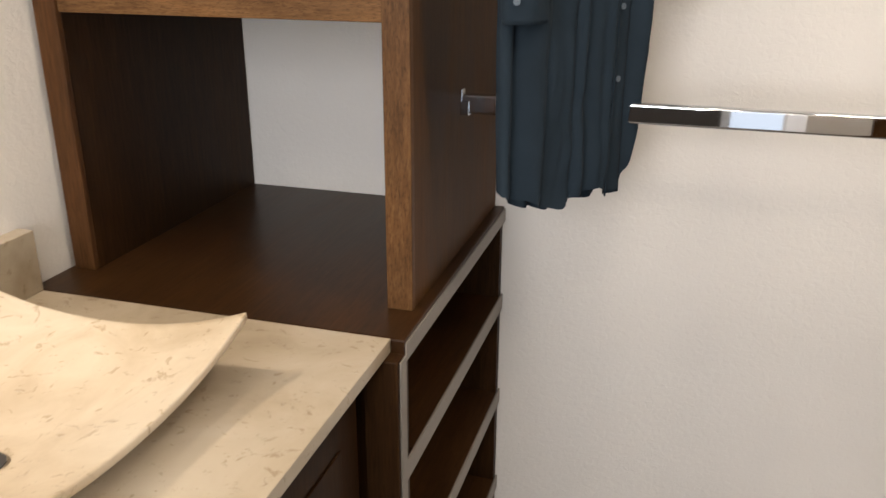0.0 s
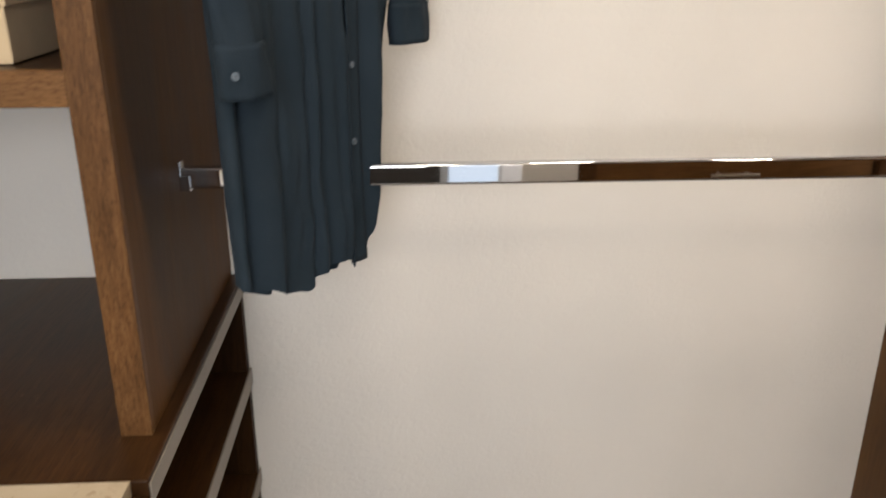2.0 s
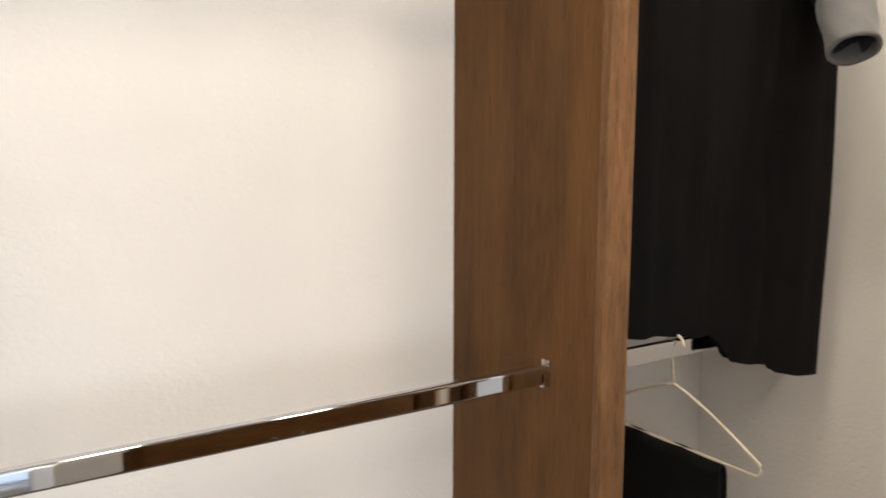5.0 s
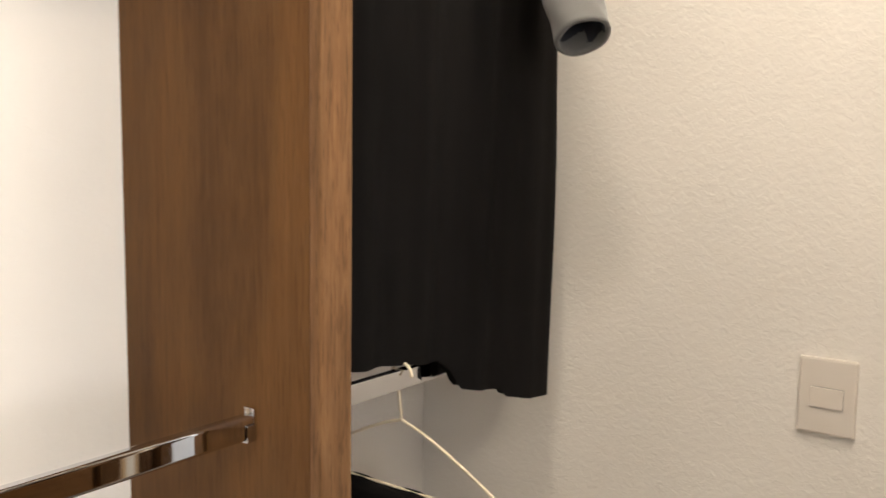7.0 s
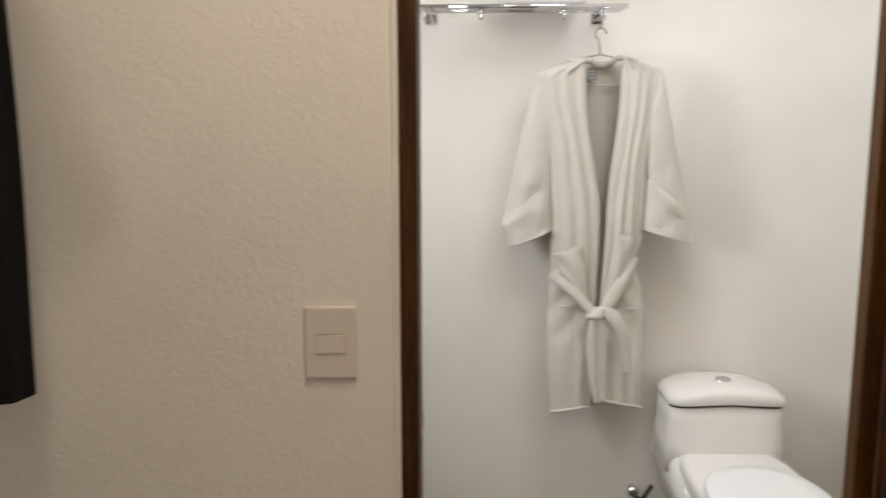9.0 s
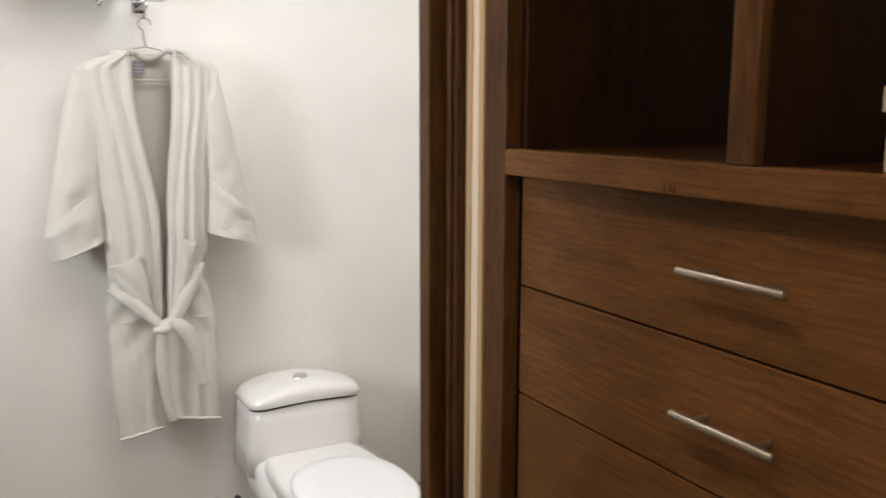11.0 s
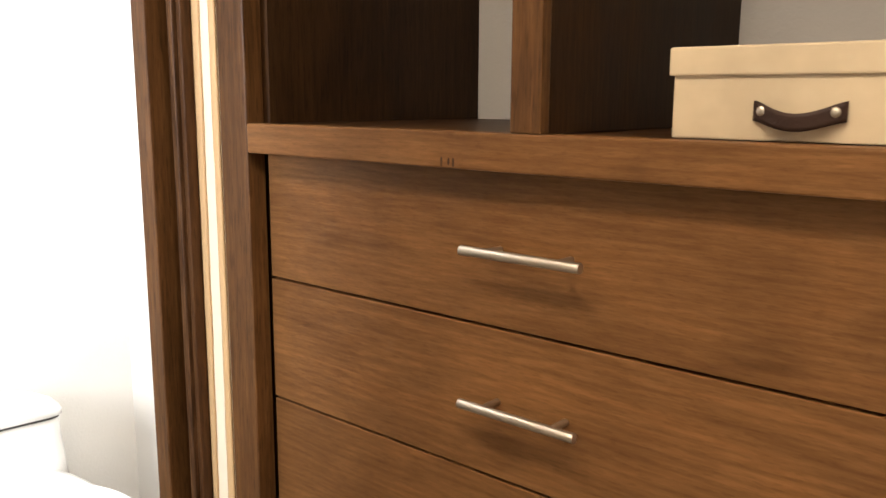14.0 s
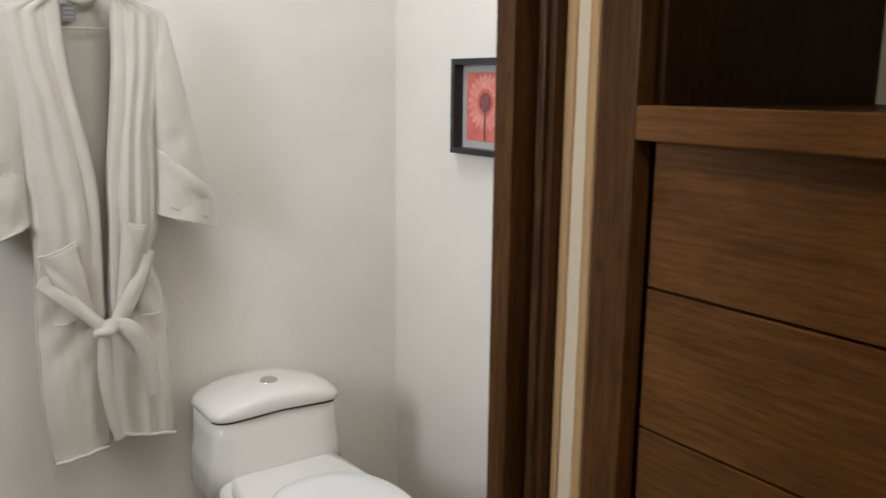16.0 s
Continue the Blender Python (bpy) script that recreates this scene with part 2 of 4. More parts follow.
def stone(name, k=1.0):
    """Cream limestone with pits, fossils and veils."""
    m, nt, b = material(name, 0.32)
    v = coords(nt)
    big = noise_of(nt, v, 7, 5, 0.6, 0.8)
    col = ramp(nt, big, [(0.28, (0.43 * k, 0.335 * k, 0.22 * k)), (0.5, (0.55 * k, 0.45 * k, 0.32 * k)), (0.72, (0.63 * k, 0.54 * k, 0.41 * k))])
    pits = noise_of(nt, coords(nt, (1, 1.6, 1)), 62, 4, 0.55, 1.2)
    col = mix(nt, col, ramp(nt, pits, [(0.29, (0.55, 0.47, 0.38)), (0.37, (1, 1, 1))]), 0.55, "MULTIPLY")
    spots = noise_of(nt, coords(nt, (1, 1, 1), (5, 2, 0)), 17, 5, 0.65, 2.4)
    col = mix(nt, col, ramp(nt, spots, [(0.605, (1, 1, 1)), (0.66, (0.62, 0.54, 0.44)), (0.70, (0.9, 0.86, 0.8))]), 0.9, "MULTIPLY")
    nt.links.new(col, b.inputs["Base Color"])
    bump(nt, b, ramp(nt, pits, [(0.30, (0, 0, 0)), (0.36, (1, 1, 1))]), 0.35, 0.0012)
    b.inputs["Coat Weight"].default_value, b.inputs["Coat Roughness"].default_value = 0.2, 0.2
    return m


STONE = stone("cream_limestone", 0.78)
STONE_B = stone("basin_limestone", 1.0)


# ---- builders ----
def mesh_of(name, bm, mat, smooth=False, bevel=0.0):
    if bevel:
        bmesh.ops.bevel(bm, geom=[e for e in bm.edges if e.calc_face_angle(0) > 0.6], offset=bevel, segments=2, profile=0.6, affect="EDGES")
    bmesh.ops.recalc_face_normals(bm, faces=bm.faces)
    me = bpy.data.meshes.new(name)
    bm.to_mesh(me)
    bm.free()
    for p in me.polygons:
        p.use_smooth = smooth
    me.materials.append(mat)
    return me


def part(name, bm, mat, parent=None, label="", smooth=False, bevel=0.0):
    ob = new(name, mesh_of(name, bm, mat, smooth, bevel))
    if parent:
        ob.parent = parent
        ob.matrix_parent_inverse = parent.matrix_basis.inverted()
    return tagged(ob, label)


def thing(name, at, label, category, group="", kind=""):
    e = new(name)
    e.empty_display_size = 0.05
    e.location = at
    return tagged(e, label, category, group, kind)


def box(x0, x1, y0, y1, z0, z1, bm=None):
    bm = bm or bmesh.new()
    bmesh.ops.create_cube(bm, size=1, matrix=Matrix.LocRotScale(((x0 + x1) / 2, (y0 + y1) / 2, (z0 + z1) / 2), None, (abs(x1 - x0), abs(y1 - y0), abs(z1 - z0))))
    return bm


def setting(name, bm, mat, label, bevel=0.0):
    return tagged(part(name, bm, mat, None, label, False, bevel), category=name.split("_")[0], kind="structure")


def rod(p, q, r, bm=None, seg=12, r2=None):
    bm = bm or bmesh.new()
    p, q = Vector(p), Vector(q)
    m = Matrix.Translation((p + q) / 2) @ (q - p).to_track_quat("Z", "Y").to_matrix().to_4x4()
    bmesh.ops.create_cone(bm, cap_ends=True, segments=seg, radius1=r, radius2=r if r2 is None else r2, depth=(q - p).length, matrix=m)
    return bm


def grid(nu, nv, f, wrap=False):
    """A sheet of nu by nv cells through the places f(u, v), u and v from 0 to 1."""
    bm = bmesh.new()
    cols = nu if wrap else nu + 1
    vs = [[bm.verts.new(f(i / nu, j / nv)) for i in range(cols)] for j in range(nv + 1)]
    for j in range(nv):
        for i in range(nu):
            k = (i + 1) % cols
            bm.faces.new((vs[j][i], vs[j][k], vs[j + 1][k], vs[j + 1][i]))
    return bm


def thick(ob, t, offset=-1):
    s = ob.modifiers.new("thickness", "SOLIDIFY")
    s.thickness, s.offset = t, offset
    return ob


def ease(table, v):
    """A value read from rows of (v, value), smoothly."""
    for (a, p), (b, q) in zip(table, table[1:]):
        if v <= b:
            k = min(max((v - a) / (b - a), 0), 1)
            k = k * k * (3 - 2 * k)
            return p + (q - p) * k
    return table[-1][1]


def crease(p, k, amp):
    """A small irregular push for cloth at the place p."""
    q = Vector(p) * k
    return amp * (noise.noise(q) + 0.5 * noise.noise(q * 2.3 + Vector((7, 1, 3))))


def tube(path, r, bm=None, seg=8):
    """A bent round wire through the places of path."""
    bm = bm or bmesh.new()
    path = [Vector(p) for p in path]
    rings = []
    for i, p in enumerate(path):
        d = (path[min(i + 1, len(path) - 1)] - path[max(i - 1, 0)]).normalized()
        q = d.to_track_quat("Z", "Y")
        rings.append([bm.verts.new(p + q @ Vector((r * math.cos(a), r * math.sin(a), 0))) for a in [2 * math.pi * k / seg for k in range(seg)]])
    for a, b in zip(rings, rings[1:]):
        for k in range(seg):
            bm.faces.new((a[k], a[(k + 1) % seg], b[(k + 1) % seg], b[k]))
    bm.faces.new(rings[0][::-1]), bm.faces.new(rings[-1])
    return bm


# ---- the shell of the rooms ----
XW, XE, XD, XF = -0.575, 1.904, 2.016, 3.64
YS, YC, YWS, YWN = -3.1, -1.754, -2.475, 0.5
H = 2.5
setting("floor", box(-0.75, 3.8, -3.25, 0.65, -0.1, 0), FLOORM, "beige polished stone floor of the bathroom")
RX0, RX1, RY0, RY1 = 2.45, 3.15, -2.0, -1.4
bm = box(-0.75, RX0, -3.25, 0.65, H, H + 0.1)
box(RX1, 3.8, -3.25, 0.65, H, H + 0.1, bm)
box(RX0, RX1, -3.25, RY0, H, H + 0.1, bm)
box(RX0, RX1, RY1, 0.65, H, H + 0.1, bm)
setting("ceiling", bm, CEIL, "white painted ceiling")
setting("wall_north", box(XW - 0.12, XE + 0.112, 0, 0.12, 0, H), WALL, "cream plastered wall with fine orange-peel texture")
setting("wall_west", box(XW - 0.12, XW, YS, 0, 0, H), WALL, "cream plastered wall beside the wash basin")
bm = box(XW, XW + 0.13, YS - 0.12, YS, 0, H)
box(0.43, 0.5, YS - 0.12, YS, 0, H, bm)
box(XW + 0.13, 0.43, YS - 0.12, YS, 0, 1.05, bm)
box(XW + 0.13, 0.43, YS - 0.12, YS, 2.25, H, bm)
box(1.22, XE + 0.2, YS - 0.12, YS, 0, H, bm)
box(0.5, 1.22, YS - 0.12, YS, 2.1, H, bm)
setting("wall_south", bm, plaster("dark_wall_paint", (0.05, 0.043, 0.038), 60, 0.15), "plain brown wall with the glazed door")
bm = box(XE, XD, -0.879, 0, 0, H)
box(XE, XD, -1.72, -0.879, 2.12, H, bm)
setting("wall_east", bm, WALL, "cream textured plaster wall with the doorway to the toilet", 0.004)
stub = setting("wall_stub", box(1.963, 2.112, -2.6, YC, 0, H), plaster("strip_plaster", (0.68, 0.585, 0.45), 45, 0.12), "narrow raw cream plaster strip between door jamb and cabinet", 0.004)
setting("wall_cabinet_side", box(1.963, 2.02, YS, -2.6, 0, H), WALL, "cream wall behind the drawer cabinet")
setting("wall_toilet_east", box(XF, XF + 0.12, YWS - 0.12, YWN + 0.12, 0, H), WALL_B, "white plastered wall behind the toilet")
setting("wall_toilet_south", box(2.112, XF, YWS - 0.12, YWS, 0, H), WALL_B, "bright white plastered wall with the framed picture")
bm = box(XD, 2.25, YWN, YWN + 0.12, 0, H)
box(2.75, XF, YWN, YWN + 0.12, 0, H, bm)
box(2.25, 2.75, YWN, YWN + 0.12, 0, 1.35, bm)
box(2.25, 2.75, YWN, YWN + 0.12, 2.15, H, bm)
setting("wall_toilet_west", box(1.91, XD, 0.121, YWN + 0.12, 0, H), WALL_B, "white plastered wall of the toilet room")
setting("wall_toilet_north", bm, WALL_B, "white plastered wall with a high window")


def window(name, x0, x1, y, z0, z1):
    w = thing(name, ((x0 + x1) / 2, y, z0), "white framed window letting in daylight", "window", kind="structure")
    bm = box(x0, x0 + 0.04, y - 0.03, y + 0.03, z0, z1)
    box(x1 - 0.04, x1, y - 0.03, y + 0.03, z0, z1, bm)
    box(x0 + 0.04, x1 - 0.04, y - 0.03, y + 0.03, z0, z0 + 0.04, bm)
    box(x0 + 0.04, x1 - 0.04, y - 0.03, y + 0.03, z1 - 0.04, z1, bm)
    part("window_frame", bm, SEATP, w)
    p = part("pane", box(x0 + 0.04, x1 - 0.04, y - 0.004, y + 0.004, z0 + 0.04, z1 - 0.04), GLASS, w)
    p.visible_shadow = False


window("window_1", 0.5, 1.22, YS - 0.07, 0.001, 2.1)
window("window_2", XW + 0.13, 0.43, YS - 0.07, 1.05, 2.25)
window("window_3", 2.25, 2.75, YWN + 0.07, 1.35, 2.15)
roof = thing("window_4", (2.8, -1.7, H), "white framed roof light letting in daylight", "window", kind="structure")
bm = box(RX0, RX0 + 0.04, RY0, RY1, H + 0.05, H + 0.1)
box(RX1 - 0.04, RX1, RY0, RY1, H + 0.05, H + 0.1, bm)
box(RX0 + 0.04, RX1 - 0.04, RY0, RY0 + 0.04, H + 0.05, H + 0.1, bm)
box(RX0 + 0.04, RX1 - 0.04, RY1 - 0.04, RY1, H + 0.05, H + 0.1, bm)
part("window_frame", bm, SEATP, roof)
part("pane", box(RX0 + 0.04, RX1 - 0.04, RY0 + 0.04, RY1 - 0.04, H + 0.07, H + 0.078), GLASS, roof).visible_shadow = False

# door frame to the toilet: lining on the latch side, grooved jamb on the cabinet side
frame_in = thing("door_frame", (2.0, -1.3, 0), "dark brown stained wooden door frame of the toilet doorway", "door frame", kind="structure")
part("latch_jamb", box(1.913, 2.03, -0.917, -0.88, 0, 2.12), JAMBZ, frame_in, bevel=0.003)
part("plaster_edge", box(1.9, 1.912, -0.888, -0.8795, 0, 2.12), WALL, frame_in, "pale plaster edge along the jamb")
part("outer_stop", box(2.072, 2.112, -1.753, -1.703, 0, 2.12), STILEZ, frame_in, bevel=0.003)
part("groove", box(2.052, 2.0715, -1.753, -1.742, 0, 2.12), DARKZ, frame_in, "dark recess between the jamb boards")
part("inner_stop", box(2.036, 2.0515, -1.753, -1.727, 0, 2.12), WORNZ, frame_in, "streaky worn wooden strip", bevel=0.003)
part("cover_strip", box(2.024, 2.0355, -1.753, -1.734, 0, 2.12), JAMBZ, frame_in, bevel=0.002)
part("head_jamb", box(1.913, 2.112, -1.702, -0.918, 2.085, 2.119), JAMBZ, frame_in, bevel=0.003)
strike = part("strike_plate", box(1.972, 1.992, -0.9195, -0.9172, 0.975, 1.025), STEEL, frame_in, "small steel strike plate", bevel=0.0008)
part("strike_hole", box(1.978, 1.986, -0.9205, -0.9194, 0.985, 1.013), RUBBER, strike)

for lx, ly, watts in LAMPS:
    dl = thing("ceiling_light", (lx, ly, H), "round white recessed ceiling lamp", "ceiling light", "ceiling lamps")
    bm = bmesh.new()
    bmesh.ops.create_cone(bm, cap_ends=True, segments=32, radius1=0.125, radius2=0.135, depth=0.012, matrix=Matrix.Translation((lx, ly, H - 0.005)))
    part("trim_ring", bm, SEATP, dl, bevel=0.002)
    bm = bmesh.new()
    bmesh.ops.create_circle(bm, cap_ends=True, segments=32, radius=0.105, matrix=Matrix.Translation((lx, ly, H - 0.0125)))
    part("diffuser", bm, GLOW, dl)

# unseen fixture, added to carry the fill light at the basin
wl = thing("basin_fill_lamp", (XW, WL[1], WL[2]), "added small shaded brass lamp standing in for mirrored ceiling light by the wash basin", "wall lamp")
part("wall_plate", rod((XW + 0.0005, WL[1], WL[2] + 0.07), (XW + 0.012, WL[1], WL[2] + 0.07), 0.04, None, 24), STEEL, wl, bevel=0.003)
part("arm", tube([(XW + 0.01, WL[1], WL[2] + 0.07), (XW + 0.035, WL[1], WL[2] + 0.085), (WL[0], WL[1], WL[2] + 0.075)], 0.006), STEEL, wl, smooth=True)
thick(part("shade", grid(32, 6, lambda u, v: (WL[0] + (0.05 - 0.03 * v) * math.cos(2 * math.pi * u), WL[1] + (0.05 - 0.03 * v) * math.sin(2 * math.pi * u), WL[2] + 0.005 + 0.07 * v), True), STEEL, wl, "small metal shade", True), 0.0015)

# ---- corner shelf tower beside the wash basin ----
tower = thing("shelf_tower", (-0.28, -0.26, 0), "dark brown stained wooden shelf tower with open shelves", "shelf unit")
part("side_panel", box(-0.562, -0.526, -0.507, -0.002, 0.93, 2.3), DARKZ, tower, bevel=0.001)
part("front_edge", box(-0.563, -0.525, -0.519, -0.5075, 0.9305, 2.3), JAMBZ, tower, "brown solid wood edge", bevel=0.002)
part("side_panel", box(-0.036, 0.0, -0.505, -0.002, 0.93, 2.3), PANELZ, tower, bevel=0.001)
part("front_edge", box(-0.037, 0.001, -0.519, -0.505, 0.9305, 2.3), EDGEZ, tower, "reddish grained solid wood edge", bevel=0.002)
part("shelf", box(-0.525, -0.037, -0.496, -0.002, 1.324, 1.36), DARKY, tower)
part("shelf_front", box(-0.525, -0.0375, -0.514, -0.4965, 1.323, 1.361), EDGEX, tower, "reddish grained solid wood edge", bevel=0.002)
part("shelf", box(-0.525, -0.037, -0.514, -0.002, 1.78, 1.816), DARKY, tower)
part("base_top", box(-0.574, 0.019, -0.606, -0.002, 0.896, 0.93), DARKY, tower, "worn glossy dark brown top board", bevel=0.003)
part("corner_post", box(-0.03, 0.0185, -0.634, -0.607, 0, 0.9105), DARKZ, tower, bevel=0.002)
part("back_panel", box(-0.574, -0.55, -0.6, -0.002, 0, 0.895), DARKZ, tower)
part("side_board", box(-0.549, 0.016, -0.606, -0.585, 0, 0.895), DARKZ, tower)
part("end_board", box(-0.549, 0.016, -0.022, -0.003, 0, 0.895), DARKZ, tower)
for z in (0.711, 0.491, 0.271, 0.06):
    part("low_shelf", box(-0.549, 0.0175, -0.574, -0.023, z, z + 0.033), DARKY, tower)
    part("edge_band", box(0.018, 0.0205, -0.606, -0.003, z, z + 0.033), BAND, tower, "grey edge band")
part("edge_band", box(0.0195, 0.0215, -0.606, -0.003, 0.9, 0.926), BAND, tower, "grey edge band")
part("edge_band", box(0.019, 0.0213, -0.628, -0.6065, 0.0, 0.908), BAND, tower, "grey edge band")

# ---- wash stand ----
top = tagged(part("worktop", box(-0.574, 0.0, -2.35, -0.6075, 0.911, 0.931), STONE, None, bevel=0.0015), "cream limestone worktop with darker fossil spots", "worktop")
splash = tagged(part("backsplash", box(-0.574, -0.546, -2.35, -0.608, 0.9315, 1.026), STONE, None, bevel=0.0015), "low cream limestone upstand along the wall", "backsplash")
van = thing("vanity_cabinet", (-0.3, -1.48, 0), "dark brown stained wooden wash stand cabinet", "cabinet")
part("body", box(-0.57, -0.052, -2.33, -0.636, 0.08, 0.91), DARKZ, van)
part("plinth", box(-0.57, -0.09, -2.33, -0.636, 0, 0.08), DARKZ, van)
for k in range(4):
    y1 = -0.66 - k * 0.415
    dr = part("door", box(-0.0515, -0.03, y1 - 0.40, y1, 0.1, 0.885), DARKZ, van, bevel=0.002)
    part("door_panel", box(-0.0298, -0.027, y1 - 0.34, y1 - 0.06, 0.16, 0.825), DARKZ, dr, bevel=0.001)


def basin():
    b = thing("wash_basin", (-0.3, -0.955, 0.931), "square cream limestone vessel basin with swept-up corners", "wash basin")
    cx, cy, hs = -0.325, -0.955, 0.203

    def rim(a, b_):
        # height of the rim: corners high, sides dipping
        e = max(abs(a), abs(b_))
        o = min(abs(a), abs(b_)) / max(e, 1e-6)
        return 0.052 + 0.036 * o ** 2.2

    def pt(u, v, low):
        a, b_ = 2 * u - 1, 2 * v - 1
        e = max(abs(a), abs(b_))
        pinch = 1 - 0.015 * (1 - (min(abs(a), abs(b_)) / max(e, 1e-6)) ** 2) * e
        k = 0.0 if e < 1e-6 else e ** 1.9
        z = 0.931 + 0.016 + (rim(a, b_) - 0.016) * k if not low else 0.9315 + (rim(a, b_) - 0.012) * e ** 2.6
        s = hs * pinch * (1.0 if not low else 0.55 + 0.45 * e ** 0.8)
        return (cx + a * s, cy + b_ * s, z)

    n = 36
    bm = bmesh.new()
    top_v = [[bm.verts.new(pt(i / n, j / n, False)) for i in range(n + 1)] for j in range(n + 1)]
    low_v = [[bm.verts.new(pt(i / n, j / n, True)) for i in range(n + 1)] for j in range(n + 1)]
    for j in range(n):
        for i in range(n):
            bm.faces.new((top_v[j][i], top_v[j][i + 1], top_v[j + 1][i + 1], top_v[j + 1][i]))
            bm.faces.new((low_v[j][i], low_v[j + 1][i], low_v[j + 1][i + 1], low_v[j][i + 1]))
    ring = [(0, i) for i in range(n)] + [(j, n) for j in range(n)] + [(n, n - i) for i in range(n)] + [(n - j, 0) for j in range(n)]
    for (a, b_), (c, d) in zip(ring, ring[1:] + ring[:1]):
        bm.faces.new((top_v[a][b_], low_v[a][b_], low_v[c][d], top_v[c][d]))
    bowl = part("bowl", bm, STONE_B, b, smooth=True)
    bv = bowl.modifiers.new("rim", "BEVEL")
    bv.width, bv.segments, bv.limit_method, bv.angle_limit = 0.003, 2, "ANGLE", radians(50)
    dx, dy = cx + 0.065, cy - 0.06
    bm = bmesh.new()
    bmesh.ops.create_cone(bm, cap_ends=True, segments=28, radius1=0.024, radius2=0.022, depth=0.008, matrix=Matrix.Translation((dx, dy, 0.9535)))
    part("drain", bm, STEEL, b, "dark round drain", bevel=0.002)
    part("drain_hole", rod((dx, dy, 0.957), (dx, dy, 0.9585), 0.02), RUBBER, b)


basin()

# ---- hanging rails ----
def rail(name, x0, x1, y, z, label):
    r = thing(name, ((x0 + x1) / 2, y, z), label, "rail", "closet rails")
    hw, hh, rr = 0.0078, 0.0158, 0.0045
    prof = []
    for qx, qz, a0 in ((1, 1, 0), (-1, 1, 90), (-1, -1, 180), (1, -1, 270)):
        for k, slip in [(0, -0.0006)] + [(k, 0) for k in range(7)] + [(6, 0.0006)]:
            a = radians(a0 + 15 * k)
            prof.append((qx * (hw - rr) + rr * math.cos(a) - slip * math.sin(a), qz * (hh - rr) + rr * math.sin(a) + slip * math.cos(a)))
    bm = bmesh.new()
    ends = [[bm.verts.new((x, y + p, z + q)) for p, q in prof] for x in (x0 + 0.002, x1 - 0.002)]
    for k in range(len(prof)):
        m = (k + 1) % len(prof)
        bm.faces.new((ends[0][k], ends[0][m], ends[1][m], ends[1][k]))
    part("tube", bm, CHROME, r, "mirror-bright chrome tube", True)
    for x, s in ((x0, 1), (x1, -1)):
        bm = box(x, x + s * 0.0022, y - 0.0085, y + 0.0085, z - 0.0168, z + 0.0225)
        box(x, x + s * 0.014, y - 0.0105, y - 0.008, z - 0.0172, z + 0.004, bm)
        box(x, x + s * 0.014, y + 0.008, y + 0.0105, z - 0.0172, z + 0.004, bm)
        box(x, x + s * 0.014, y - 0.008, y + 0.008, z - 0.0178, z - 0.0153, bm)
        br = part("bracket", bm, CHROME, r, bevel=0.0006)
        part("screw", rod((x + s * 0.003, y, z + 0.0192), (x + s * 0.0045, y, z + 0.0192), 0.0035), STEEL, br)
    return r


RY, RZ = -0.262, 1.1787
rail("closet_rail", 0.0, 1.22, RY, RZ, "chrome closet rail below the hanging shirt")
rail("closet_rail", 1.265, XE, RY, RZ, "chrome closet rail in the narrow bay")
rail("closet_rail", 0.0, 1.22, RY, 1.97, "chrome closet rail carrying the shirt")
rail("closet_rail", 1.265, XE, RY, 1.97, "chrome closet rail carrying the black garment")

par = thing("closet_partition", (1.24, -0.19, 0), "medium brown stained wooden partition between closet bays", "partition")
part("panel", box(1.221, 1.262, -0.366, -0.001, 0, 2.3), PARTZ, par, bevel=0.001)
part("front_edge", box(1.2165, 1.2675, -0.386, -0.3675, 0, 2.3), wood("partition_edge", (0.14, 0.068, 0.029), (0.19, 0.098, 0.043), (0.25, 0.136, 0.064), "z", 0.42), par, "lighter reddish solid wood edge", bevel=0.003)

# ---- shirt on the upper rail ----
S0, SD, SN = Vector((0.24, -0.29)), Vector((0.5655, 0.8247)), Vector((0.8247, -0.5655))


def sp(s, off, z):
    p = S0 + SD * s + SN * off
    return (p.x, p.y, z)


def ridge(a):
    """Broad rounded folds with narrow valleys between them."""
    return 2 * abs(math.sin(a / 2)) ** 0.7 - 1


def shirt_fold(s, z):
    """Depth of the front at s along the shoulder line and height z."""
    k = min(max((1.86 - z) / 0.5, 0.15), 1.0)
    q = s + 0.011 * math.sin(s * 41 + z * 2.2) + 0.005 * math.sin(s * 97 - z * 3.1)
    a = 0.65 + 0.5 * math.sin(s * 23 + 0.7)
    w = 0.017 * a * ridge(q * 92 + 0.7 * math.sin(z * 4)) + 0.006 * ridge(q * 165 + 2.3 + z * 2.4) * (1.2 - a)
    flat = math.exp(-((s - 0.004) / 0.022) ** 2)
    return -0.004 + w * k * (1 - 0.75 * flat)


SHIRT_L = [(1.03, -0.228), (1.26, -0.234), (1.5, -0.24), (1.75, -0.225), (1.88, -0.14), (1.93, -0.06)]
SHIRT_R = [(1.03, 0.038), (1.1, 0.05), (1.26, 0.068), (1.5, 0.112), (1.72, 0.143), (1.88, 0.10), (1.93, 0.03)]
HEM_F = [(-0.24, 1.10), (-0.19, 1.086), (-0.145, 1.066), (-0.112, 1.058), (-0.085, 1.073), (-0.04, 1.078), (-0.012, 1.06), (0.012, 1.062), (0.026, 1.092), (0.045, 1.115), (0.06, 1.135)]
HEM_B = [(-0.24, 1.105), (-0.15, 1.06), (-0.10, 1.046), (-0.05, 1.05), (-0.005, 1.052), (0.02, 1.085), (0.06, 1.112)]


